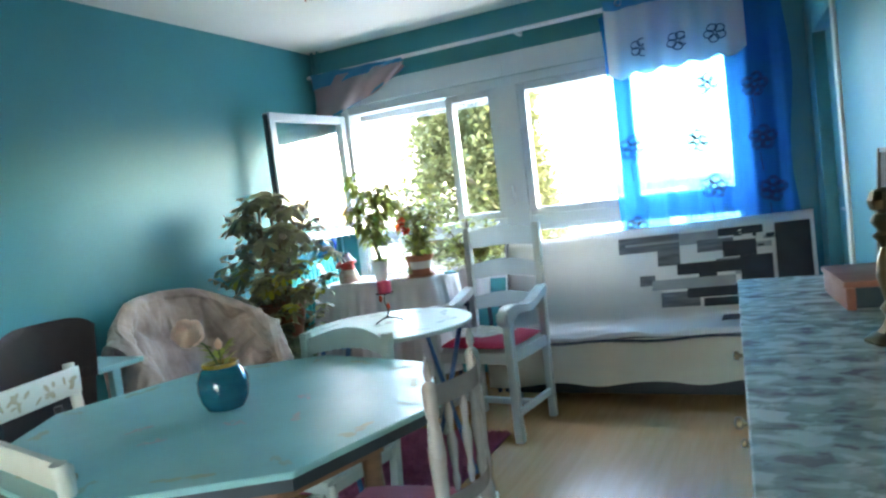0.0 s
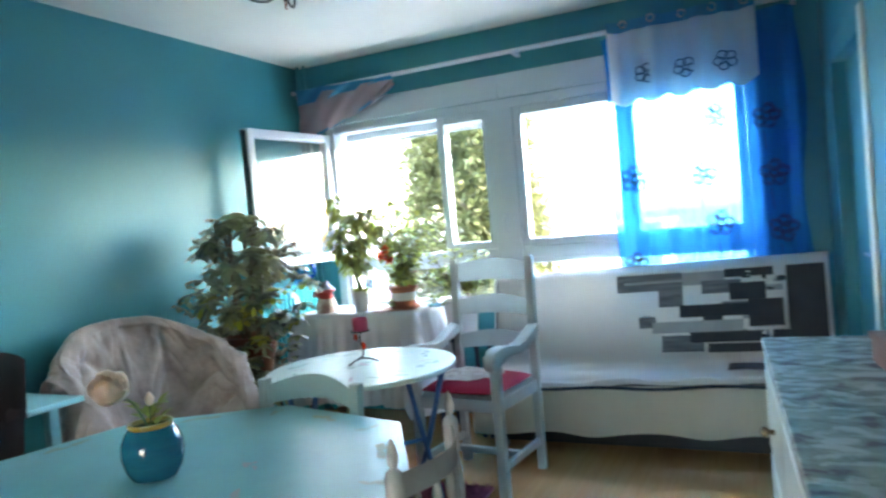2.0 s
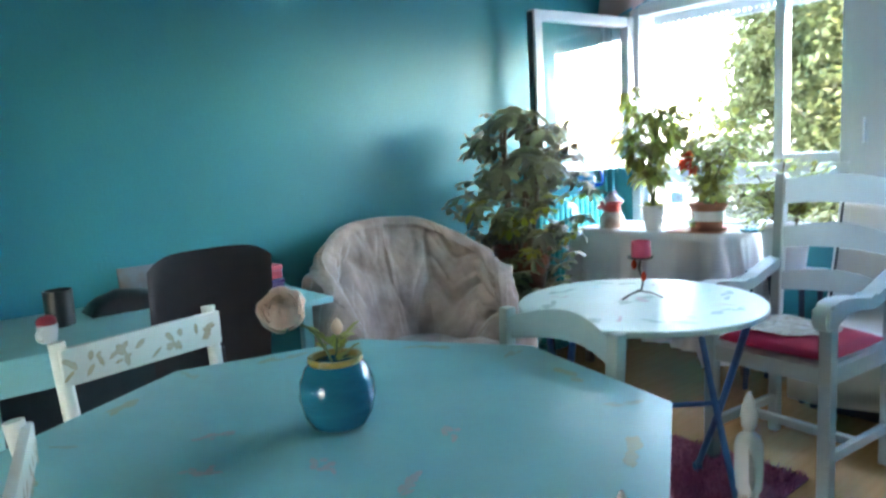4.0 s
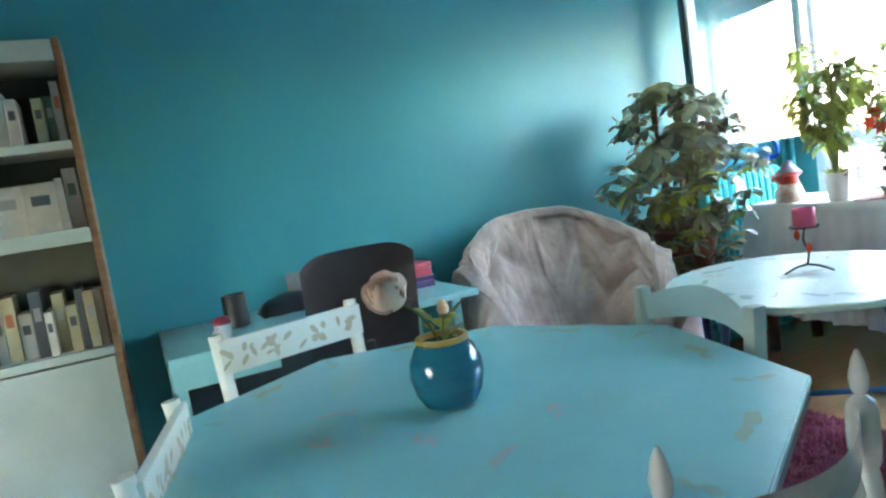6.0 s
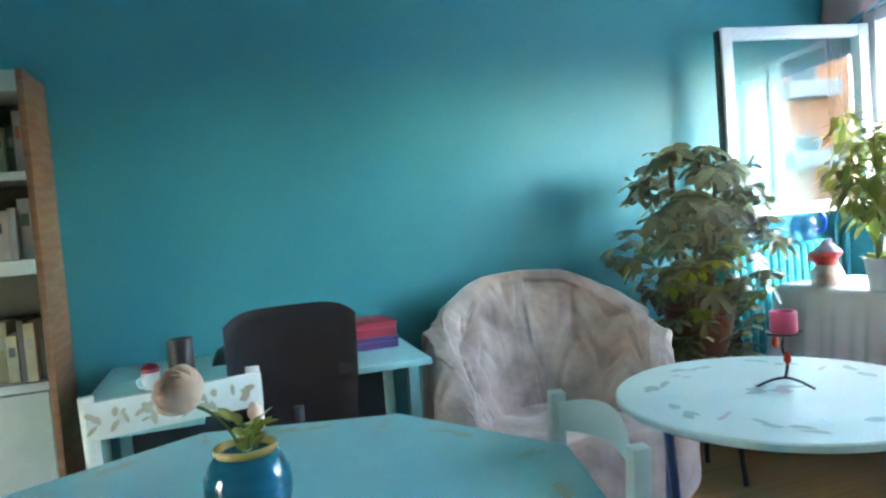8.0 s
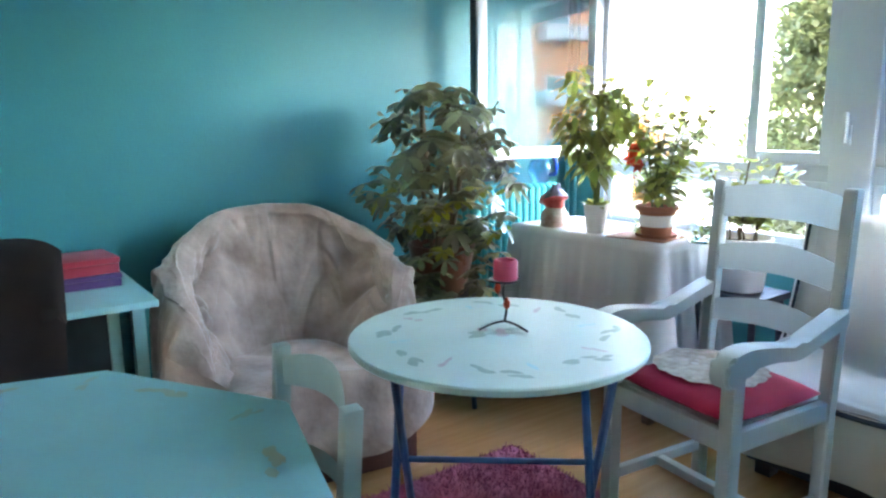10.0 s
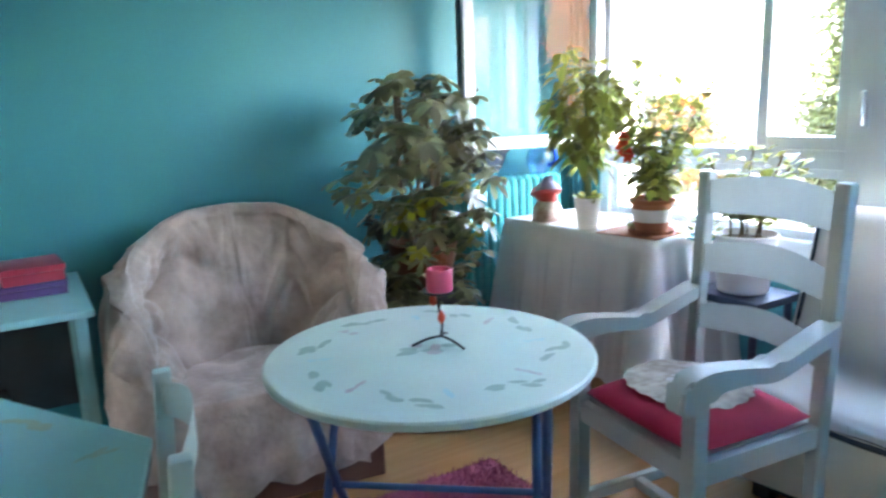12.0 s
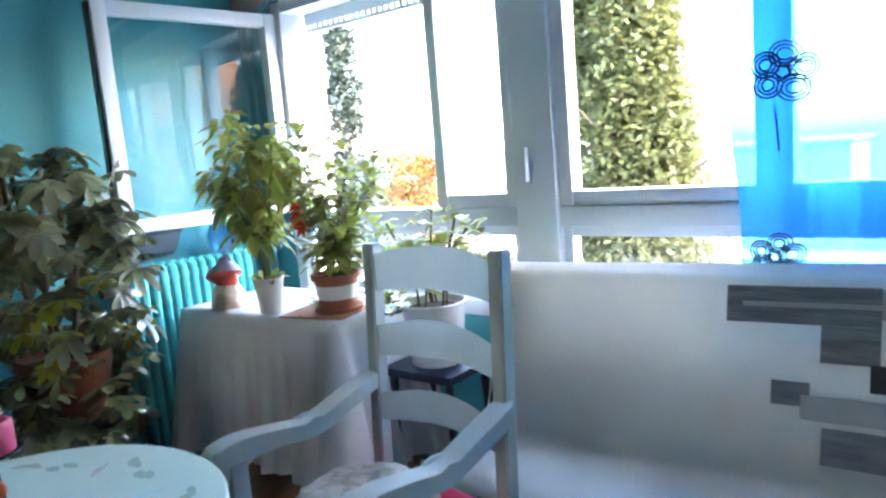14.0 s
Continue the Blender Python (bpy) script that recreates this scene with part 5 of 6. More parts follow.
part("cup", lathe(bmesh.new(), [(0.012, 0.214), (0.022, 0.224), (0.028, 0.235), (0.022, 0.247), (0.014, 0.25)], seg=16), M_brass, st)
part("rosette", lathe(bmesh.new(), [(0.012, 0.249), (0.026, 0.258), (0.030, 0.275), (0.024, 0.292), (0.008, 0.298)], seg=10), M_brass, st, "rose-shaped finial", angle=20)
part("ring_handle", tube(bmesh.new(), [(0.018 + 0.022 + 0.022 * math.cos(a), 0, 0.105 + 0.022 * math.sin(a)) for a in [k * math.pi / 6 for k in range(13)]], 0.004, 6), M_brass, st)
vt = thing("votive_glass", "red frosted votive glass on the chest", "votive", 0.635, 1.82, DRZ)
part("glass", lathe(bmesh.new(), [(0.036, 0), (0.040, 0.004), (0.046, 0.105), (0.043, 0.105), (0.037, 0.01), (0.001, 0.009)], seg=32), M_redglass, vt)
jr = thing("glazed_jar", "small olive-brown glazed jar with flared lip", "jar", 0.635, 1.45, DRZ)
part("body", lathe(bmesh.new(), [(0.026, 0), (0.030, 0.004), (0.040, 0.04), (0.044, 0.07), (0.038, 0.095), (0.030, 0.105)], seg=28), M_jar, jr)
part("lip", lathe(bmesh.new(), [(0.030, 0.1052), (0.034, 0.118), (0.030, 0.118), (0.026, 0.108), (0.001, 0.106)], seg=28), M_jar, jr)
jr.scale = (0.76, 0.76, 0.76)
bxx = thing("wooden_box", "reddish wooden box with dark notched side", "box", 0.675, 2.50, DRZ, 3)
part("lid", bx(-0.14, 0.075, -0.15, 0.15, 0.054, 0.07, 0.004), M_brick, bxx)
part("side", bx(-0.135, -0.115, -0.145, 0.145, 0, 0.053, 0.002), M_brick, bxx)
part("side", bx(0.05, 0.07, -0.145, 0.145, 0, 0.053, 0.002), M_brick, bxx)
# block fills the open hollow; shade inside is put into its dark colour
part("inside", bx(-0.113, 0.048, -0.135, 0.135, 0.002, 0.052), M_edge_shade, bxx, "solid fill coloured dark for the shade in the hollow")


def leaning_frame(name, label, y, w, h, border, lean, picture, wood, depth=0.02, turn=0.0, x=XR - 0.004):
    f = thing(name, label, "picture frame", x, y, DRZ + 0.001, turn)
    m = Matrix.Rotation(radians(lean), 4, "Y") @ Matrix.Translation((-depth, 0, 0.0))
    off = Matrix.Translation((-h * math.sin(radians(lean)) - 0.004, 0, 0.003)) @ m
    part("border", bx(0, depth, -w / 2, -w / 2 + border, 0, h, 0.003, m=off), wood, f)
    part("border", bx(0, depth, w / 2 - border, w / 2, 0, h, 0.003, m=off), wood, f)
    part("border", bx(0.001, depth - 0.001, -w / 2 + border, w / 2 - border, h - border, h, 0.003, m=off), wood, f)
    part("border", bx(0.001, depth - 0.001, -w / 2 + border, w / 2 - border, 0, border, 0.003, m=off), wood, f)
    part("picture", bx(depth * 0.4, depth * 0.7, -w / 2 + border, w / 2 - border, border, h - border, m=off), picture, f, smooth=False)
    return f, off


leaning_frame("tall_picture", "tall narrow dark picture leaning on the wall", 2.86, 0.18, 0.37, 0.014, 4, mat("dark_engraving", (0.012, 0.014, 0.02), (0.07, 0.07, 0.08), 26, 0.6, stretch=(1, 1, 0.5)), M_frame, turn=8, x=XR - 0.018)
f, off = leaning_frame("photo_frame", "white box frame with a dim interior photograph", 1.99, 0.22, 0.19, 0.03, 3, M_photo, M_frame, 0.035)
part("side_slip", bx(0.036, 0.05, -0.11, 0.11, 0, 0.185, 0.002, m=off), M_wood, f, "brown back board")
f, off = leaning_frame("hook_board", "distressed white board with two small pictures and iron hooks", 1.55, 0.48, 0.235, 0.0221, 6, M_frame, M_frame, 0.022)
for y in (-0.10, 0.11):
    part("small_picture", bx(-0.006, 0.006, y - 0.075, y + 0.075, 0.085, 0.195, 0.003, m=off), M_lace, f, "cream mount")
    part("print", bx(-0.009, -0.0065, y - 0.055, y + 0.055, 0.10, 0.18, m=off), M_photo2, f, "seaside print", smooth=False)
    for q in (-0.05, 0.05):
        part("clip", bx(-0.012, 0.003, y + q - 0.006, y + q + 0.006, 0.188, 0.205, 0.002, m=off), M_iron, f, "dark metal clip")
for y in (-0.16, 0.0, 0.16):
    part("hook", tube(bmesh.new(), [off @ Vector(p) for p in curve_pts([(0.004, y, 0.070), (-0.006, y, 0.06), (-0.011, y, 0.047), (-0.019, y, 0.045), (-0.022, y, 0.055)], 3)], 0.003, 6), M_iron, f, "iron hook")

for ob in [o for o in bpy.data.objects if o.parent is None and o.name.split(".")[0] in ("chest_of_drawers", "candlestick", "votive_glass", "glazed_jar", "wooden_box", "tall_picture", "photo_frame", "hook_board")]:
    ob.matrix_basis = SKEW @ ob.matrix_basis

# ---- small table under a white cloth ----
TX0, TX1, TY0, TY1, TZ = -2.35, -1.46, 4.39, 4.84, 0.795
pt = thing("plant_table", "small wooden table hidden under a white cloth", "table", 0, 0)
part("top", bx(TX0 + 0.01, TX1 - 0.01, TY0 + 0.01, TY1 - 0.01, TZ - 0.03, TZ - 0.004, 0.003), M_wood, pt)
for x in (TX0 + 0.06, TX1 - 0.06):
    for y in (TY0 + 0.06, TY1 - 0.06):
        part("leg", bx(x - 0.02, x + 0.02, y - 0.02, y + 0.02, 0, TZ - 0.031, 0.003), M_wood, pt)
cl = thing("tablecloth", "white tablecloth hanging in folds over the plant table", "tablecloth", 0, 0)
bm = bmesh.new()
cxm, cym, hx, hy = (TX0 + TX1) / 2, (TY0 + TY1) / 2, (TX1 - TX0) / 2, (TY1 - TY0) / 2


def cloth(u, v):
    a = 2 * math.pi * u
    ca, sa = math.cos(a), math.sin(a)
    k = 1 / max(abs(ca) / hx, abs(sa) / hy)
    cx, cy = ca * k, sa * k
    corner = (abs(cx) / hx) ** 6 * (abs(cy) / hy) ** 6
    if v < 0.3:
        t = v / 0.3
        return Vector((cxm + cx * t, cym + cy * t, TZ + 0.0015 * noise.noise(Vector((cx * 9 * t, cy * 9 * t, 0)))))
    t = (v - 0.3) / 0.7
    s = (cx * 8.5 + cy * 8.5)
    out = 0.004 + (0.055 + 0.025 * math.sin(s * 4.1) + 0.014 * math.sin(s * 9.3 + 1) + 0.09 * corner) * t ** 0.9
    l = math.hypot(ca, sa)
    nx, ny = (math.copysign(1, cx) if abs(cx) > hx * 0.999 else 0), (math.copysign(1, cy) if abs(cy) > hy * 0.999 else 0)
    return Vector((max(cxm + cx + nx * out, XL + 0.16), cym + cy + ny * out * 0.9, TZ - (0.56 + 0.05 * corner) * t))


grid(bm, cloth, 240, 26, wrap=True)
bmesh.ops.remove_doubles(bm, verts=bm.verts, dist=0.0003)
part("cloth", bm, M_cloth, cl, angle=180)


def pot(name, label, x, y, z, prof, m, top, soil_r, soil_z, turn=0):
    p = thing(name, label, "potted plant", x, y, z, turn, "plants by the window")
    part("pot", lathe(bmesh.new(), prof, seg=36), m, p)
    part("soil", lathe(bmesh.new(), [(soil_r, soil_z - 0.01), (soil_r, soil_z), (0.001, soil_z + 0.006)], seg=20), M_soil, p)
    return p


# leafy plant in a slim white pot
p = pot("white_pot_plant", "bushy light-green plant in a tall white glazed pot", -1.855, 4.455, TZ + 0.003, [(0.036, 0), (0.040, 0.003), (0.047, 0.06), (0.056, 0.125), (0.058, 0.13), (0.053, 0.13), (0.048, 0.11)], M_pot, 0, 0.05, 0.115)
rnd = random.Random(21)
bml = bmesh.new()
for k in range(8):
    a = k * 0.785 + rnd.uniform(-0.3, 0.3)
    tip = Vector((0.14 * math.cos(a), 0.12 * math.sin(a), rnd.uniform(0.40, 0.74)))
    pts = curve_pts([(0.01 * math.cos(a), 0.01 * math.sin(a), 0.11), (0.03 * math.cos(a + 0.5), 0.03 * math.sin(a), 0.25), tip * 0.8, tip], 5)
    part("stem", tube(bmesh.new(), pts, [0.005 - 0.003 * i / len(pts) for i in range(len(pts))], 6), M_greenstem, p)
    for q in range(58):
        t = rnd.uniform(0.25, 1.0) ** 0.7
        b = Vector(pts[min(len(pts) - 1, int(t * len(pts)))])
        w = Vector((rnd.uniform(-1, 1), rnd.uniform(-1, 1), rnd.uniform(-0.6, 0.5))).normalized()
        leaf(bml, b + w * rnd.uniform(0.0, 0.065), w, (0, 0, 1), rnd.uniform(0.05, 0.09), rnd.uniform(0.03, 0.05), 0.3, 0.5)
part("foliage", bml, M_leafl, p, angle=180)
bml = bmesh.new()
for k in range(26):
    a = rnd.uniform(0, 6.28)
    leaf(bml, Vector((0.03 * math.cos(a), 0.03 * math.sin(a), 0.12)), (math.cos(a), math.sin(a), rnd.uniform(0.1, 1.2)), (0, 0, 1), rnd.uniform(0.04, 0.07), 0.03)
part("undergrowth", bml, M_leafl, p, angle=180)

# flowering plant in a banded terracotta pot
sc = thing("pot_saucer", "round terracotta saucer on an orange mat", "saucer", -1.60, 4.555, TZ + 0.0075)
part("dish", lathe(bmesh.new(), [(0.075, 0), (0.085, 0.004), (0.09, 0.016), (0.085, 0.016), (0.07, 0.007), (0.001, 0.006)], seg=32), M_terra, sc)
mt = thing("place_mat", "flat faded orange mat under the terracotta pot", "mat", -1.625, 4.535, TZ + 0.003, 12)
part("mat", bx(-0.15, 0.12, -0.105, 0.10, 0, 0.004, 0.001), M_terra, mt)
p = pot("banded_pot_plant", "flowering plant in a terracotta pot with a white band", -1.60, 4.555, TZ + 0.0145, [(0.058, 0), (0.062, 0.004), (0.068, 0.040)], M_terra, 0, 0.07, 0.115)
part("band", lathe(bmesh.new(), [(0.0685, 0.040), (0.0695, 0.042), (0.076, 0.088), (0.0755, 0.09)], seg=36, close=False), M_pot, p, "white painted band")
part("collar", lathe(bmesh.new(), [(0.075, 0.090), (0.078, 0.106), (0.088, 0.110), (0.090, 0.128), (0.084, 0.13), (0.076, 0.112)], seg=36, close=False), M_terra, p, "terracotta rim")
rnd = random.Random(4)
bml = bmesh.new()
for k in range(10):
    a = k * 0.63
    tip = Vector((0.15 * math.cos(a) + 0.06, 0.12 * math.sin(a), rnd.uniform(0.36, 0.68)))
    pts = curve_pts([(0.02 * math.cos(a), 0.02 * math.sin(a), 0.11), (0.04 * math.cos(a), 0.04 * math.sin(a), 0.22), tip], 6)
    part("stem", tube(bmesh.new(), pts, 0.003, 6), M_greenstem, p)
    for q in range(62):
        b = Vector(pts[rnd.randrange(4, len(pts))])
        w = Vector((rnd.uniform(-1, 1), rnd.uniform(-1, 1), rnd.uniform(-0.3, 0.8))).normalized()
        leaf(bml, b + w * rnd.uniform(0, 0.06), w, (0, 0, 1), rnd.uniform(0.04, 0.075), rnd.uniform(0.03, 0.048), 0.25, 0.3)
part("foliage", bml, M_leafl, p, angle=180)
for dx, dy, dz in ((-0.05, -0.09, 0.37), (-0.02, -0.10, 0.31), (-0.10, -0.05, 0.33)):
    bm = bmesh.new()
    for q in range(6):
        a = q * 1.05
        leaf(bm, Vector((dx, dy, dz)), (math.cos(a), -0.6, math.sin(a)), (0, -1, 0.1), 0.042, 0.028)
    part("blossom", bm, M_redpetal, p, "orange-red blossom", angle=180)

# plain terracotta pot behind, with low green growth
p = pot("terracotta_pot_plant", "low green plant in a plain terracotta pot", -1.72, 4.70, TZ + 0.003, [(0.045, 0), (0.05, 0.004), (0.06, 0.10), (0.068, 0.102), (0.07, 0.125), (0.062, 0.125), (0.055, 0.1)], M_terra, 0, 0.055, 0.11)
bml = bmesh.new()
for k in range(90):
    a = rnd.uniform(0, 6.28)
    leaf(bml, Vector((rnd.uniform(0, 0.06) * math.cos(a), rnd.uniform(0, 0.06) * math.sin(a), 0.11 + rnd.uniform(0, 0.16))), (math.cos(a), math.sin(a), rnd.uniform(0, 1)), (0, 0, 1), rnd.uniform(0.05, 0.09), 0.035)
part("foliage", bml, M_leafl, p, angle=180)
# figurine as one plain shape
bm = bmesh.new()
lathe(bm, [(0.055, 0), (0.06, 0.01), (0.05, 0.05), (0.036, 0.08), (0.046, 0.10), (0.062, 0.108), (0.05, 0.13), (0.024, 0.15), (0.012, 0.17), (0.003, 0.175)], seg=16)
for v in bm.verts:
    v.co.x += 0.02 * max(0, v.co.z - 0.12) / 0.05 + 0.018 * noise.noise(v.co * 24)
    v.co.y += 0.010 * noise.noise(v.co * 30 + Vector((5, 5, 5)))
for v in bm.verts:
    if v.co.z > 0.09:
        v.co.z += 0.38 * v.co.x - 0.15 * v.co.y
        v.co.x -= 0.012
M_fred = mat("red_figure_paint", (0.50, 0.05, 0.04), None, 20, 0.4)
M_fwhite = mat("chipped_white_figure_paint", (0.62, 0.56, 0.50), (0.30, 0.16, 0.12), 24, 0.45)
M_fdark = mat("dark_figure_paint", (0.05, 0.05, 0.11), (0.10, 0.07, 0.06), 24, 0.4)
for f in bm.faces:
    c = f.calc_center_median()
    f.material_index = 0 if 0.092 < c.z < 0.128 else (2 if c.z >= 0.128 or c.x < -0.03 else 1)
solo("figurine", bm, [M_fred, M_fwhite, M_fdark], "small painted garden figurine with a pointed hat", "figurine", at=pose(-2.12, 4.46, TZ + 0.003) @ Matrix.Diagonal((1.3, 1.2, 1.12, 1)))

# blue glass vessel on the ledge
gv = thing("blue_glass_bowl", "pale blue glass jug with a deep-blue handle on the radiator", "glass jug", -2.50, 4.72, 0.963)
M_blueglass = glass_mat("blue_glass", (0.62, 0.84, 0.96), 1.7)
M_cobalt = mat("cobalt_glass", (0.01, 0.10, 0.45), None, 9, 0.15, trans=0.4)
part("bowl", lathe(bmesh.new(), [(0.03, 0.0), (0.045, 0.006), (0.066, 0.05), (0.066, 0.09), (0.05, 0.125), (0.047, 0.125), (0.062, 0.088), (0.04, 0.01)], seg=28), M_blueglass, gv)
part("handle", tube(bmesh.new(), curve_pts([(0.063, 0.01, 0.05), (0.10, 0.02, 0.06), (0.105, 0.02, 0.11), (0.085, 0.015, 0.15)]), 0.011, 8), M_cobalt, gv, "deep-blue glass handle")

# geranium in a white pot on a dark stool behind the armchair
sl = thing("plant_stool", "small dark navy stool", "stool", -1.285, 4.70)
M_navy = mat("navy_stool_paint", (0.018, 0.026, 0.055), None, 9, 0.4)
part("seat", bx(-0.15, 0.15, -0.13, 0.13, 0.577, 0.607, 0.006), M_navy, sl)
for x in (-0.12, 0.12):
    for y in (-0.10, 0.10):
        part("leg", tube(bmesh.new(), [(x * 1.15, y * 1.15, 0), (x, y, 0.578)], 0.014, 8), M_navy, sl)
p = pot("geranium", "leggy geranium in a wide white pot on the stool", -1.285, 4.70, 0.608, [(0.082, 0), (0.09, 0.005), (0.11, 0.20), (0.118, 0.215), (0.11, 0.218), (0.098, 0.19)], M_pot, 0, 0.095, 0.195)
rnd = random.Random(33)
bml = bmesh.new()
for k in range(10):
    a = rnd.uniform(0, 6.28)
    tip = Vector((0.15 * math.cos(a), 0.12 * math.sin(a), rnd.uniform(0.36, 0.57)))
    pts = curve_pts([(0.05 * math.cos(a), 0.05 * math.sin(a), 0.19), (0.08 * math.cos(a + 0.4), 0.08 * math.sin(a), 0.32), tip], 6)
    part("stem", tube(bmesh.new(), pts, 0.004, 6), M_stem, p)
    for q in range(44):
        b = Vector(pts[rnd.randrange(4, len(pts))]) + Vector((rnd.uniform(-0.05, 0.05), rnd.uniform(-0.05, 0.05), 0))
        w = Vector((rnd.uniform(-1, 1), rnd.uniform(-1, 1), rnd.uniform(-0.2, 0.8))).normalized()
        leaf(bml, b, w, (0, 0, 1), rnd.uniform(0.04, 0.065), rnd.uniform(0.035, 0.052), 0.3, 0.2, True)
part("foliage", bml, M_leafl, p, angle=180)
tp = pot("teal_pot_plant", "yellow-leaved plant in a teal pot by the sofa", -1.10, 4.90, 0.722, [(0.055, 0), (0.06, 0.004), (0.075, 0.10), (0.08, 0.11), (0.073, 0.11)], M_tealpot, 0, 0.068, 0.10)
bml = bmesh.new()
for k in range(60):
    a = rnd.uniform(0, 6.28)
    leaf(bml, Vector((0.05 * math.cos(a), 0.05 * math.sin(a), 0.10 + rnd.uniform(0, 0.05))), (math.cos(a), math.sin(a), rnd.uniform(0.2, 1.2)), (0, 0, 1), rnd.uniform(0.03, 0.06), 0.03)
part("foliage", bml, M_leafy, tp, angle=180)
tp.location = (-1.02, 4.955, 0.0)
ts = thing("side_stand", "low dark stand behind the sofa's end", "stand", -1.02, 4.955)
part("top", bx(-0.09, 0.09, -0.085, 0.085, 0.70, 0.72, 0.004), M_wood, ts)
for x in (-0.07, 0.07):
    for y in (-0.07, 0.07):
        part("leg", bx(x - 0.012, x + 0.012, y - 0.012, y + 0.012, 0, 0.70), M_wood, ts)
tp.location = (-1.02, 4.955, 0.7205)

# ---- tall umbrella plant ----
ps = thing("plant_stand", "dark round plant stand", "plant stand", -2.25, 3.88)
part("top", lathe(bmesh.new(), [(0.15, 0.50), (0.16, 0.503), (0.16, 0.52), (0.15, 0.523), (0.001, 0.5235)], seg=28), M_iron, ps)
for k in range(3):
    a = 2.1 * k + 0.4
    part("leg", tube(bmesh.new(), [(0.17 * math.cos(a), 0.17 * math.sin(a), 0), (0.12 * math.cos(a), 0.12 * math.sin(a), 0.505)], 0.012, 8), M_iron, ps)
um = thing("umbrella_plant", "tall bushy umbrella plant in a brown pot", "potted plant", -2.25, 3.88, 0.524, 0, "plants by the window")
part("pot", lathe(bmesh.new(), [(0.09, 0), (0.10, 0.005), (0.135, 0.14), (0.15, 0.22), (0.155, 0.235), (0.145, 0.238), (0.135, 0.2)], seg=36), mat("rust_glaze", (0.22, 0.075, 0.035), (0.14, 0.05, 0.025), 9, 0.3), um, "rust-brown glazed pot")
part("soil", lathe(bmesh.new(), [(0.133, 0.19), (0.133, 0.20), (0.001, 0.205)], seg=20), M_soil, um)
rnd = random.Random(77)
bml, bmy = bmesh.new(), bmesh.new()
for k in range(5):
    a = k * 1.26
    pts = curve_pts([(0.04 * math.cos(a), 0.04 * math.sin(a), 0.19), (0.08 * math.cos(a + 0.6), 0.08 * math.sin(a + 0.6), 0.45), (0.10 * math.cos(a + 1), 0.10 * math.sin(a + 1), 0.85)], 6)
    part("stem", tube(bmesh.new(), pts, 0.010, 8), M_stem, um)


def palm_leaf(bm, c, out, size):
    """Seven leaflets spread from one stalk, drooping."""
    out = out.normalized()
    s = out.cross(Vector((0, 0, 1)))
    s = s.normalized() if s.length > 0.01 else Vector((1, 0, 0))
    f = (out * 0.8 + Vector((rnd.uniform(-0.4, 0.4), rnd.uniform(-0.4, 0.4), rnd.uniform(-1.1, 0.4)))).normalized()
    s = (s - f * s.dot(f)).normalized()
    nrm = s.cross(f)
    n = rnd.choice((6, 7, 7, 8))
    for q in range(n):
        b = 2 * math.pi * q / n + rnd.uniform(-0.15, 0.15)
        w = (f * math.cos(b) + s * math.sin(b)) + nrm * 0.15
        leaf(bm, c, w, nrm, size * rnd.uniform(0.8, 1.1), size * 0.46, 0.22, 0.45, True)


for k in range(640):
    z = rnd.uniform(0.0, 1.0)
    zz = -0.10 + 1.0 * z + rnd.gauss(0, 0.022)
    crown = min(1.0, max(0.0, (z - 0.34) / 0.16))
    rad = 0.215 * (1 - crown) + 0.31 * crown
    rad *= math.sqrt(max(0.03, 1 - max(0.0, (z - 0.76) / 0.26) ** 2))
    a = rnd.uniform(0, 6.28)
    r = rad * rnd.uniform(0.45, 1.0) * (1 + 0.35 * noise.noise(Vector((2 * math.cos(a), 2 * math.sin(a), zz * 5))))
    c = Vector((r * math.cos(a), r * math.sin(a), zz))
    if um.location.x + c.x < XL + 0.06:
        c.x = XL + 0.06 - um.location.x
    lump = noise.noise(c * 6 + Vector((3, 1, 2)))
    if lump < -0.04:
        continue
    palm_leaf(bmy if (0.18 < zz < 0.56 and rnd.random() < 0.24 and math.cos(a - 5.6) > -0.1) else bml, c, Vector((math.cos(a), math.sin(a), 0.3)), rnd.uniform(0.06, 0.095))
part("foliage", bml, M_leafd, um, "dark glossy leaves", angle=180)
part("young_leaves", bmy, M_leafy, um, "yellow-green young leaves", angle=180)

# ---- ceiling lamp ----
lp = thing("ceiling_lamp", "dark metal ceiling lamp with curled arms", "ceiling lamp", -1.50, 3.48, 0.0)
part("rod", tube(bmesh.new(), [(0, 0, ZC), (0, 0, ZC - 0.10)], 0.008, 10), M_iron, lp)
part("hub", lathe(bmesh.new(), [(0.004, -0.13), (0.02, -0.11), (0.026, -0.09), (0.016, -0.07), (0.010, -0.06)], 0, 0, ZC, 16), M_iron, lp)
part("drop", tube(bmesh.new(), [(0, 0, ZC - 0.12), (0, 0, ZC - 0.165)], [0.006, 0.004], 8), M_terra, lp)
part("rose_plate", lathe(bmesh.new(), [(0.05, -0.012), (0.045, -0.001), (0.001, 0)], 0, 0, ZC, 20), M_iron, lp)
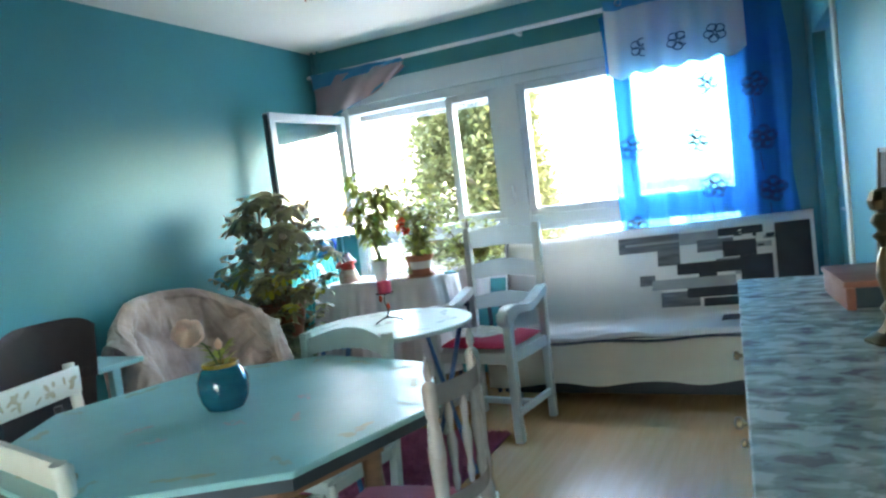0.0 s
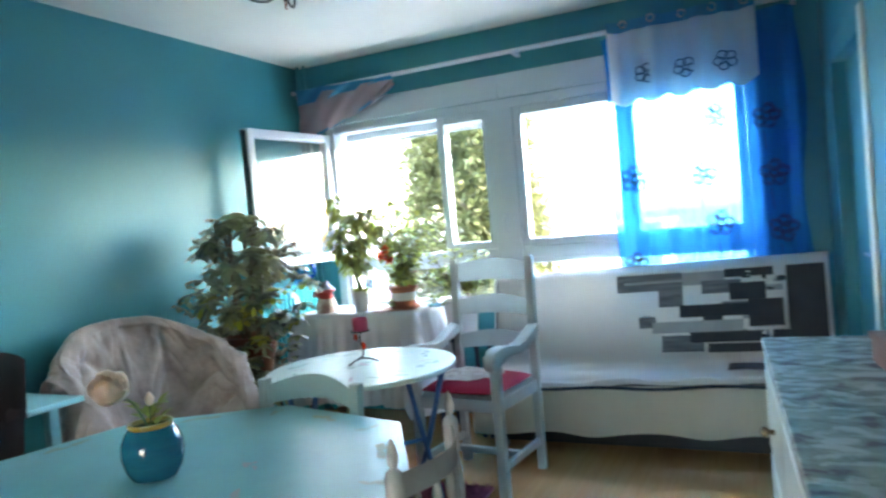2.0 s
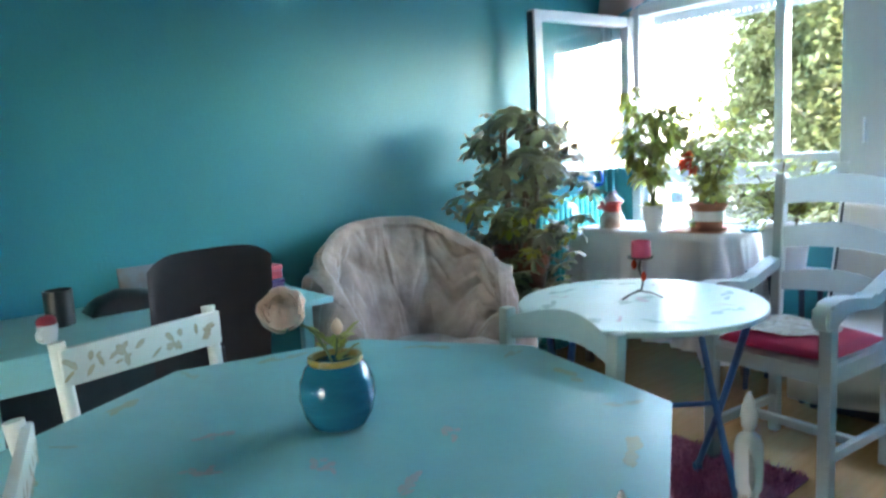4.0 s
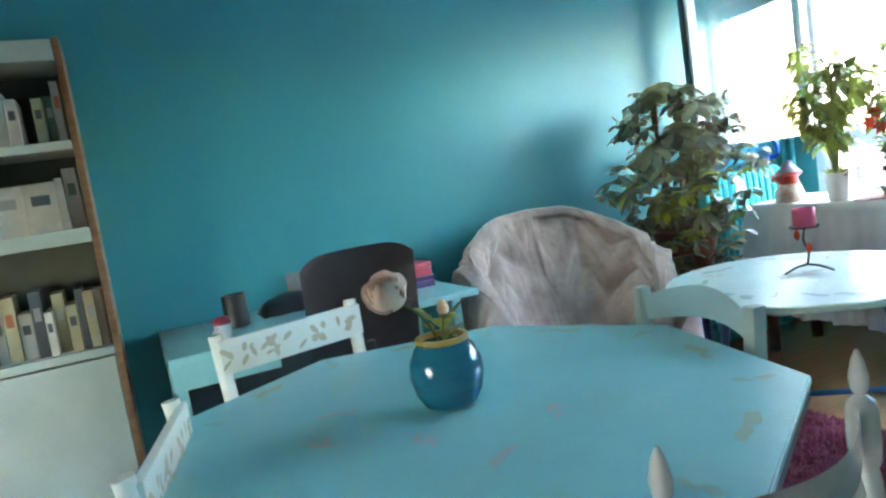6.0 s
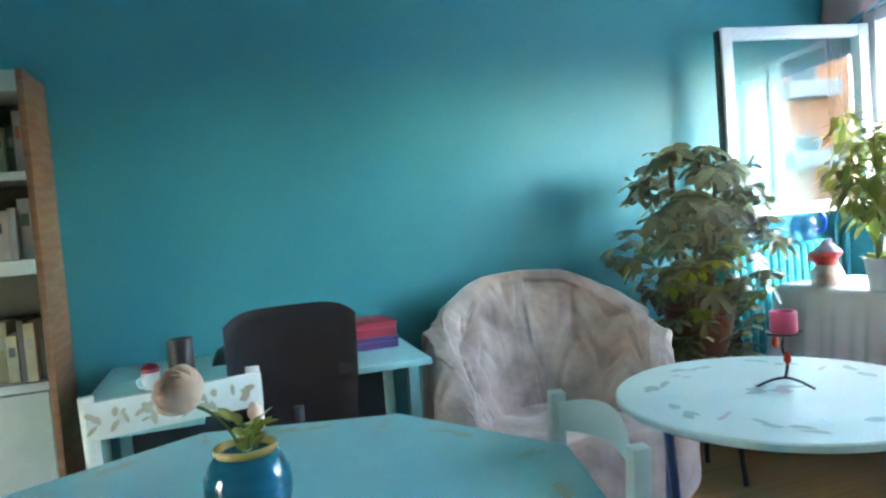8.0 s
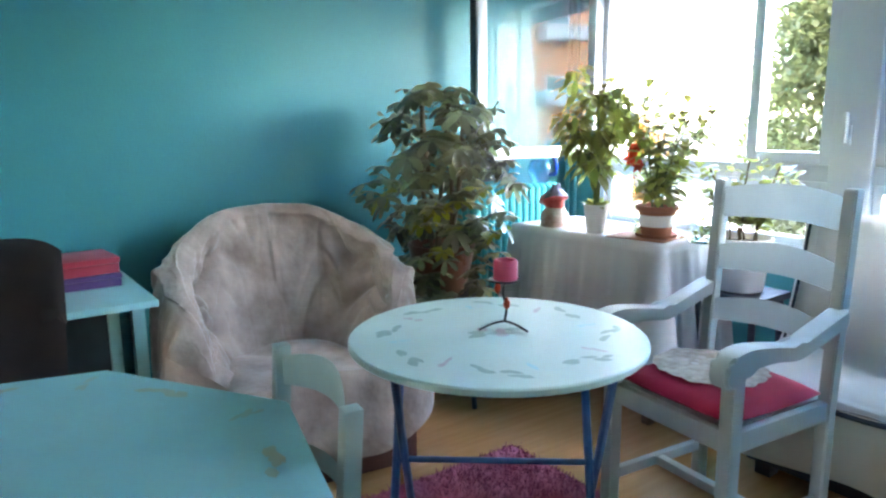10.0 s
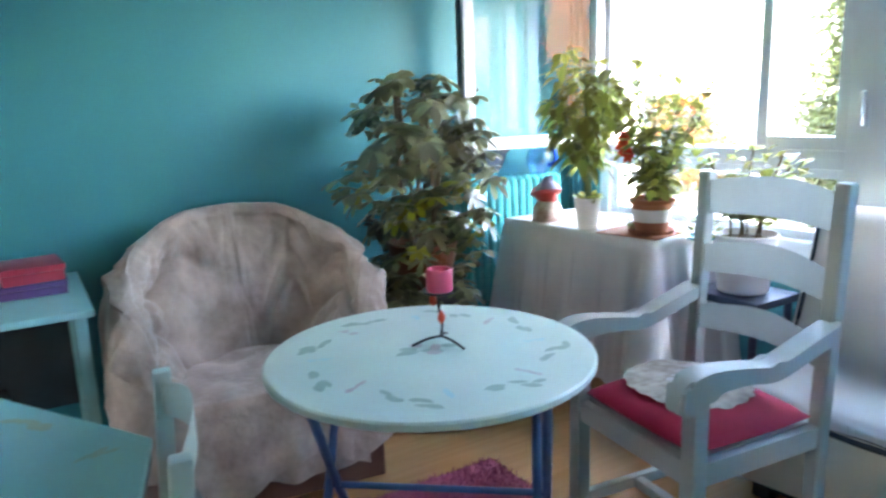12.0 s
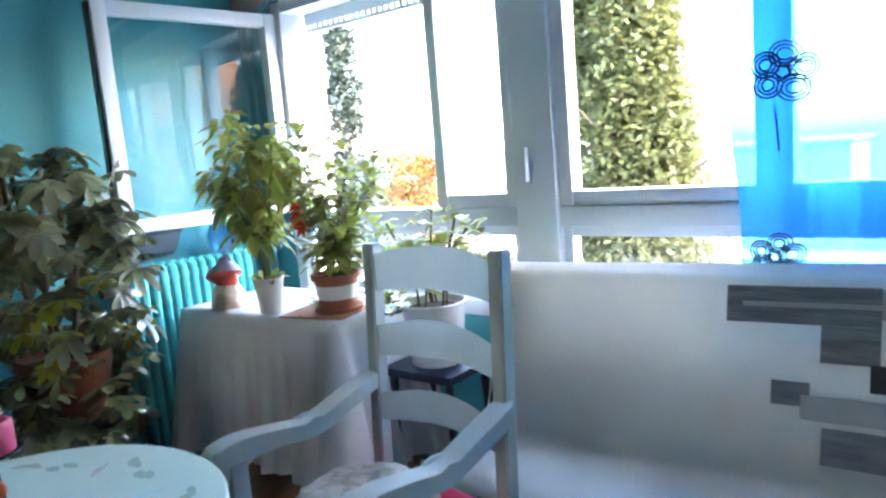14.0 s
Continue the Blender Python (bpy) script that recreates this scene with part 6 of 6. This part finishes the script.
for k in range(4):
    a = k * math.pi / 2 + 0.4
    pts = curve_pts([(0.015 * math.cos(a), 0.015 * math.sin(a), ZC - 0.09), (0.09 * math.cos(a), 0.09 * math.sin(a), ZC - 0.12), (0.17 * math.cos(a), 0.17 * math.sin(a), ZC - 0.10), (0.20 * math.cos(a), 0.20 * math.sin(a), ZC - 0.05)], 5)
    arm = part("arm", tube(bmesh.new(), pts, 0.006, 8), M_iron, lp)
    part("bulb_cup", lathe(bmesh.new(), [(0.012, -0.052), (0.026, -0.045), (0.03, -0.02), (0.024, -0.02), (0.01, -0.044)], 0.20 * math.cos(a), 0.20 * math.sin(a), ZC, 14), M_frame, arm)

# ---- outside ----
M_grass = mat("pale_gravel", (0.15, 0.147, 0.137), (0.115, 0.115, 0.106), 0.4, 0.9, 0.4, 20)
M_road = mat("asphalt", (0.16, 0.16, 0.16), (0.12, 0.12, 0.125), 0.5, 0.85, 0.3, 40)
M_conc = mat("pale_concrete", (0.42, 0.41, 0.38), (0.34, 0.33, 0.31), 0.6, 0.8, 0.2, 20)
M_orange = mat("orange_render", (0.52, 0.22, 0.10), (0.46, 0.19, 0.085), 0.5, 0.8, 0.2, 20)
M_dkglass = mat("dark_window_pane", (0.03, 0.04, 0.05), None, 3, 0.1)
M_tree = mat("tree_leaf", (0.10, 0.11, 0.038), (0.082, 0.092, 0.034), 0.8, 0.6, 0.0, 4, island=0.35, trans=0.6)
M_conif = mat("conifer_leaf", (0.022, 0.036, 0.026), (0.016, 0.028, 0.02), 0.8, 0.6, 0.0, 4, island=0.5, trans=0.15)
M_autumn = mat("autumn_leaf", (0.20, 0.085, 0.012), (0.15, 0.075, 0.012), 0.8, 0.6, 0.0, 4, island=0.5, trans=0.35)
M_bark = mat("bark", (0.07, 0.05, 0.035), (0.045, 0.032, 0.022), 3, 0.9, 0.6, 20)
G = GROUND
bm = bmesh.new()
grid(bm, lambda u, v: Vector((-700 + 1400 * u, YW + 0.6 + 900 * v, G)), 10, 10)
solo("ground", bm, M_grass, "pale gravel yard reaching to the horizon", kind="structure", smooth=False)
solo("road", bx(-120, 120, 46, 54, G + 0.01, G + 0.03), M_road, "grey asphalt road beyond the yard", kind="structure", smooth=False)
solo("pavement", bx(-120, 120, 42.5, 45.9, G + 0.01, G + 0.15), M_conc, "pale concrete pavement along the road", kind="structure", smooth=False)


def tree(name, label, x, y, h, rad, m, n, size, shape, seed):
    t = thing(name, label, "tree", x, y, G, 0, "trees outside")
    rnd = random.Random(seed)
    part("trunk", tube(bmesh.new(), [(0, 0, 0), (0.1, 0.05, h * 0.35), (0, 0.1, h * 0.9)], [0.28, 0.18, 0.03], 10), M_bark, t)
    for k in range(7):
        a, z = rnd.uniform(0, 6.28), h * (0.2 + 0.09 * k)
        part("limb", tube(bmesh.new(), [(0, 0, z), (rad * 0.6 * math.cos(a), rad * 0.6 * math.sin(a), z + rad * 0.5)], [0.08, 0.02], 6), M_bark, t)
    bm = bmesh.new()
    lumps = []
    for k in range(n // 70):
        f = rnd.uniform(0.04, 1.0)
        r = rad * shape(f) * rnd.uniform(0.35, 1.0)
        a = rnd.uniform(0, 6.28)
        lumps.append((Vector((r * math.cos(a), r * math.sin(a), h * (0.10 + 0.90 * f))), rad * rnd.uniform(0.16, 0.30)))
    for c, lr in lumps:
        for q in range(70):
            d = Vector((rnd.gauss(0, 1), rnd.gauss(0, 1), rnd.gauss(0, 0.9)))
            p = c + d.normalized() * lr * rnd.uniform(0.5, 1.05)
            w = Vector((rnd.uniform(-1, 1), rnd.uniform(-1, 1), rnd.uniform(-0.7, 0.7))).normalized()
            s = w.cross(Vector((rnd.uniform(-1, 1), rnd.uniform(-1, 1), 1))).normalized()
            l = size * rnd.uniform(0.6, 1.2)
            bm.faces.new([bm.verts.new(p + w * l * e + s * l * g) for e, g in ((-1, 0), (0, 0.5), (1, 0.05), (0, -0.5))])
    part("crown", bm, m, t, smooth=False)
    return t


poplar = lambda f: math.sin(math.pi * min(1, 0.16 + 0.84 * f)) ** 0.7 * (1.05 - 0.35 * f)
cone = lambda f: max(0.12, 1.0 - 0.85 * f) * (0.8 + 0.2 * math.sin(20 * f))
taper = lambda f: (0.75 + 0.25 * math.sin(math.pi * min(1, 2.2 * f))) * max(0.06, 1 - f) ** 0.62
ball = lambda f: math.sin(math.pi * (0.08 + 0.9 * f)) ** 0.6
tree("tree", "tall green poplar with dense sunlit leaves", -6.35, 16.6, 13.0, 2.0, M_tree, 63000, 0.095, poplar, 1)
tree("tree", "shorter tapering green tree beside the poplar", -4.95, 15.6, 10.4, 2.3, M_tree, 56000, 0.09, taper, 6)
tree("tree", "slender dark conifer with drooping branches", -28.6, 31.2, 14.5, 3.0, M_conif, 8000, 0.22, cone, 2)
tree("tree", "low tree in orange autumn colour", -36.0, 46.5, 7.2, 3.6, M_autumn, 6000, 0.22, ball, 3)
tree("tree", "rounded green tree beyond the road", -44.0, 52.0, 7.4, 4.2, M_tree, 6000, 0.24, ball, 4)
tree("tree", "dark green tree beside the orange block", 27.0, 19.0, 12.5, 2.6, M_conif, 8000, 0.22, poplar, 5)
hd = thing("hedge", "long clipped green hedge along the pavement", "hedge", 0, 41, G, 0)
rnd = random.Random(9)
bm = bmesh.new()
for k in range(4000):
    p = Vector((rnd.uniform(-40, -12), rnd.uniform(-0.7, 0.7), rnd.uniform(0, 1.5)))
    w = Vector((rnd.uniform(-1, 1), rnd.uniform(-1, 1), rnd.uniform(-0.7, 0.7))).normalized() * 0.22
    s = w.cross(Vector((0.3, 0.2, 1))) * 0.6
    bm.faces.new([bm.verts.new(p + w * e + s * g) for e, g in ((-1, 0), (0, 0.5), (1, 0), (0, -0.5))])
part("leaves", bm, M_tree, hd, smooth=False)["kind"] = "stuff"


def block(name, label, x0, x1, y0, y1, h, m, face, nx, nz):
    """Apartment house; its windows and balconies look along -x or -y."""
    b = thing(name, label, "building", (x0 + x1) / 2, (y0 + y1) / 2, G)
    dx, dy = (x1 - x0) / 2, (y1 - y0) / 2
    part("wall", bx(-dx, dx, -dy, dy, 0, h), m, b, smooth=False)
    part("roof", bx(-dx - 0.3, dx + 0.3, -dy - 0.3, dy + 0.3, h + 0.005, h + 0.35, 0.03), M_conc, b)
    for i in range(nx):
        for j in range(nz):
            z = 1.0 + j * (h - 0.8) / nz
            if face == "x":
                c = -dy + (i + 0.5) * 2 * dy / nx
                w = part("window", bx(-dx - 0.06, -dx - 0.003, c - 0.8, c + 0.8, z, z + 1.4), M_white, b, smooth=False)
                part("pane", bx(-dx - 0.08, -dx - 0.063, c - 0.68, c + 0.68, z + 0.1, z + 1.3), M_dkglass, w, smooth=False)
                if i % 2 == 0:
                    part("balcony", bx(-dx - 1.2, -dx - 0.09, c - 1.5, c + 1.5, z - 0.35, z + 0.5, 0.02), M_conc, b)
            else:
                c = -dx + (i + 0.5) * 2 * dx / nx
                w = part("window", bx(c - 0.8, c + 0.8, -dy - 0.06, -dy - 0.003, z, z + 1.4), M_white, b, smooth=False)
                part("pane", bx(c - 0.68, c + 0.68, -dy - 0.08, -dy - 0.063, z + 0.1, z + 1.3), M_dkglass, w, smooth=False)
    return b


block("apartment_block", "orange rendered apartment block with pale balconies", 31, 43, 2, 29, 19.5, M_orange, "x", 5, 5)
block("low_building", "long pale concrete building across the road", -80, -8, 62, 72, 5.6, M_conc, "y", 16, 1)

# low trailing plants lying on the white cloth between the pots
for x, y, r, sd in ((-1.40, 4.60, 0.10, 61), (-1.66, 4.56, 0.07, 62)):
    tr = thing("trailing_plant", "low trailing green plant on the white cloth", "plant", x, y, TZ + 0.004)
    rnd = random.Random(sd)
    part("dish", lathe(bmesh.new(), [(r * 0.5, 0), (r * 0.6, 0.012), (r * 0.55, 0.012), (r * 0.4, 0.004)], seg=20), M_tealpot, tr)
    bm = bmesh.new()
    for k in range(110):
        a, q = rnd.uniform(0, 6.28), r * rnd.uniform(0.1, 0.8)
        leaf(bm, Vector((q * math.cos(a), q * math.sin(a), rnd.uniform(0.012, 0.012 + 0.6 * r))), (math.cos(a), math.sin(a), rnd.uniform(-0.1, 1.0)), (0, 0, 1), rnd.uniform(0.025, 0.045), 0.022)
    part("foliage", bm, M_leafl, tr, angle=180)
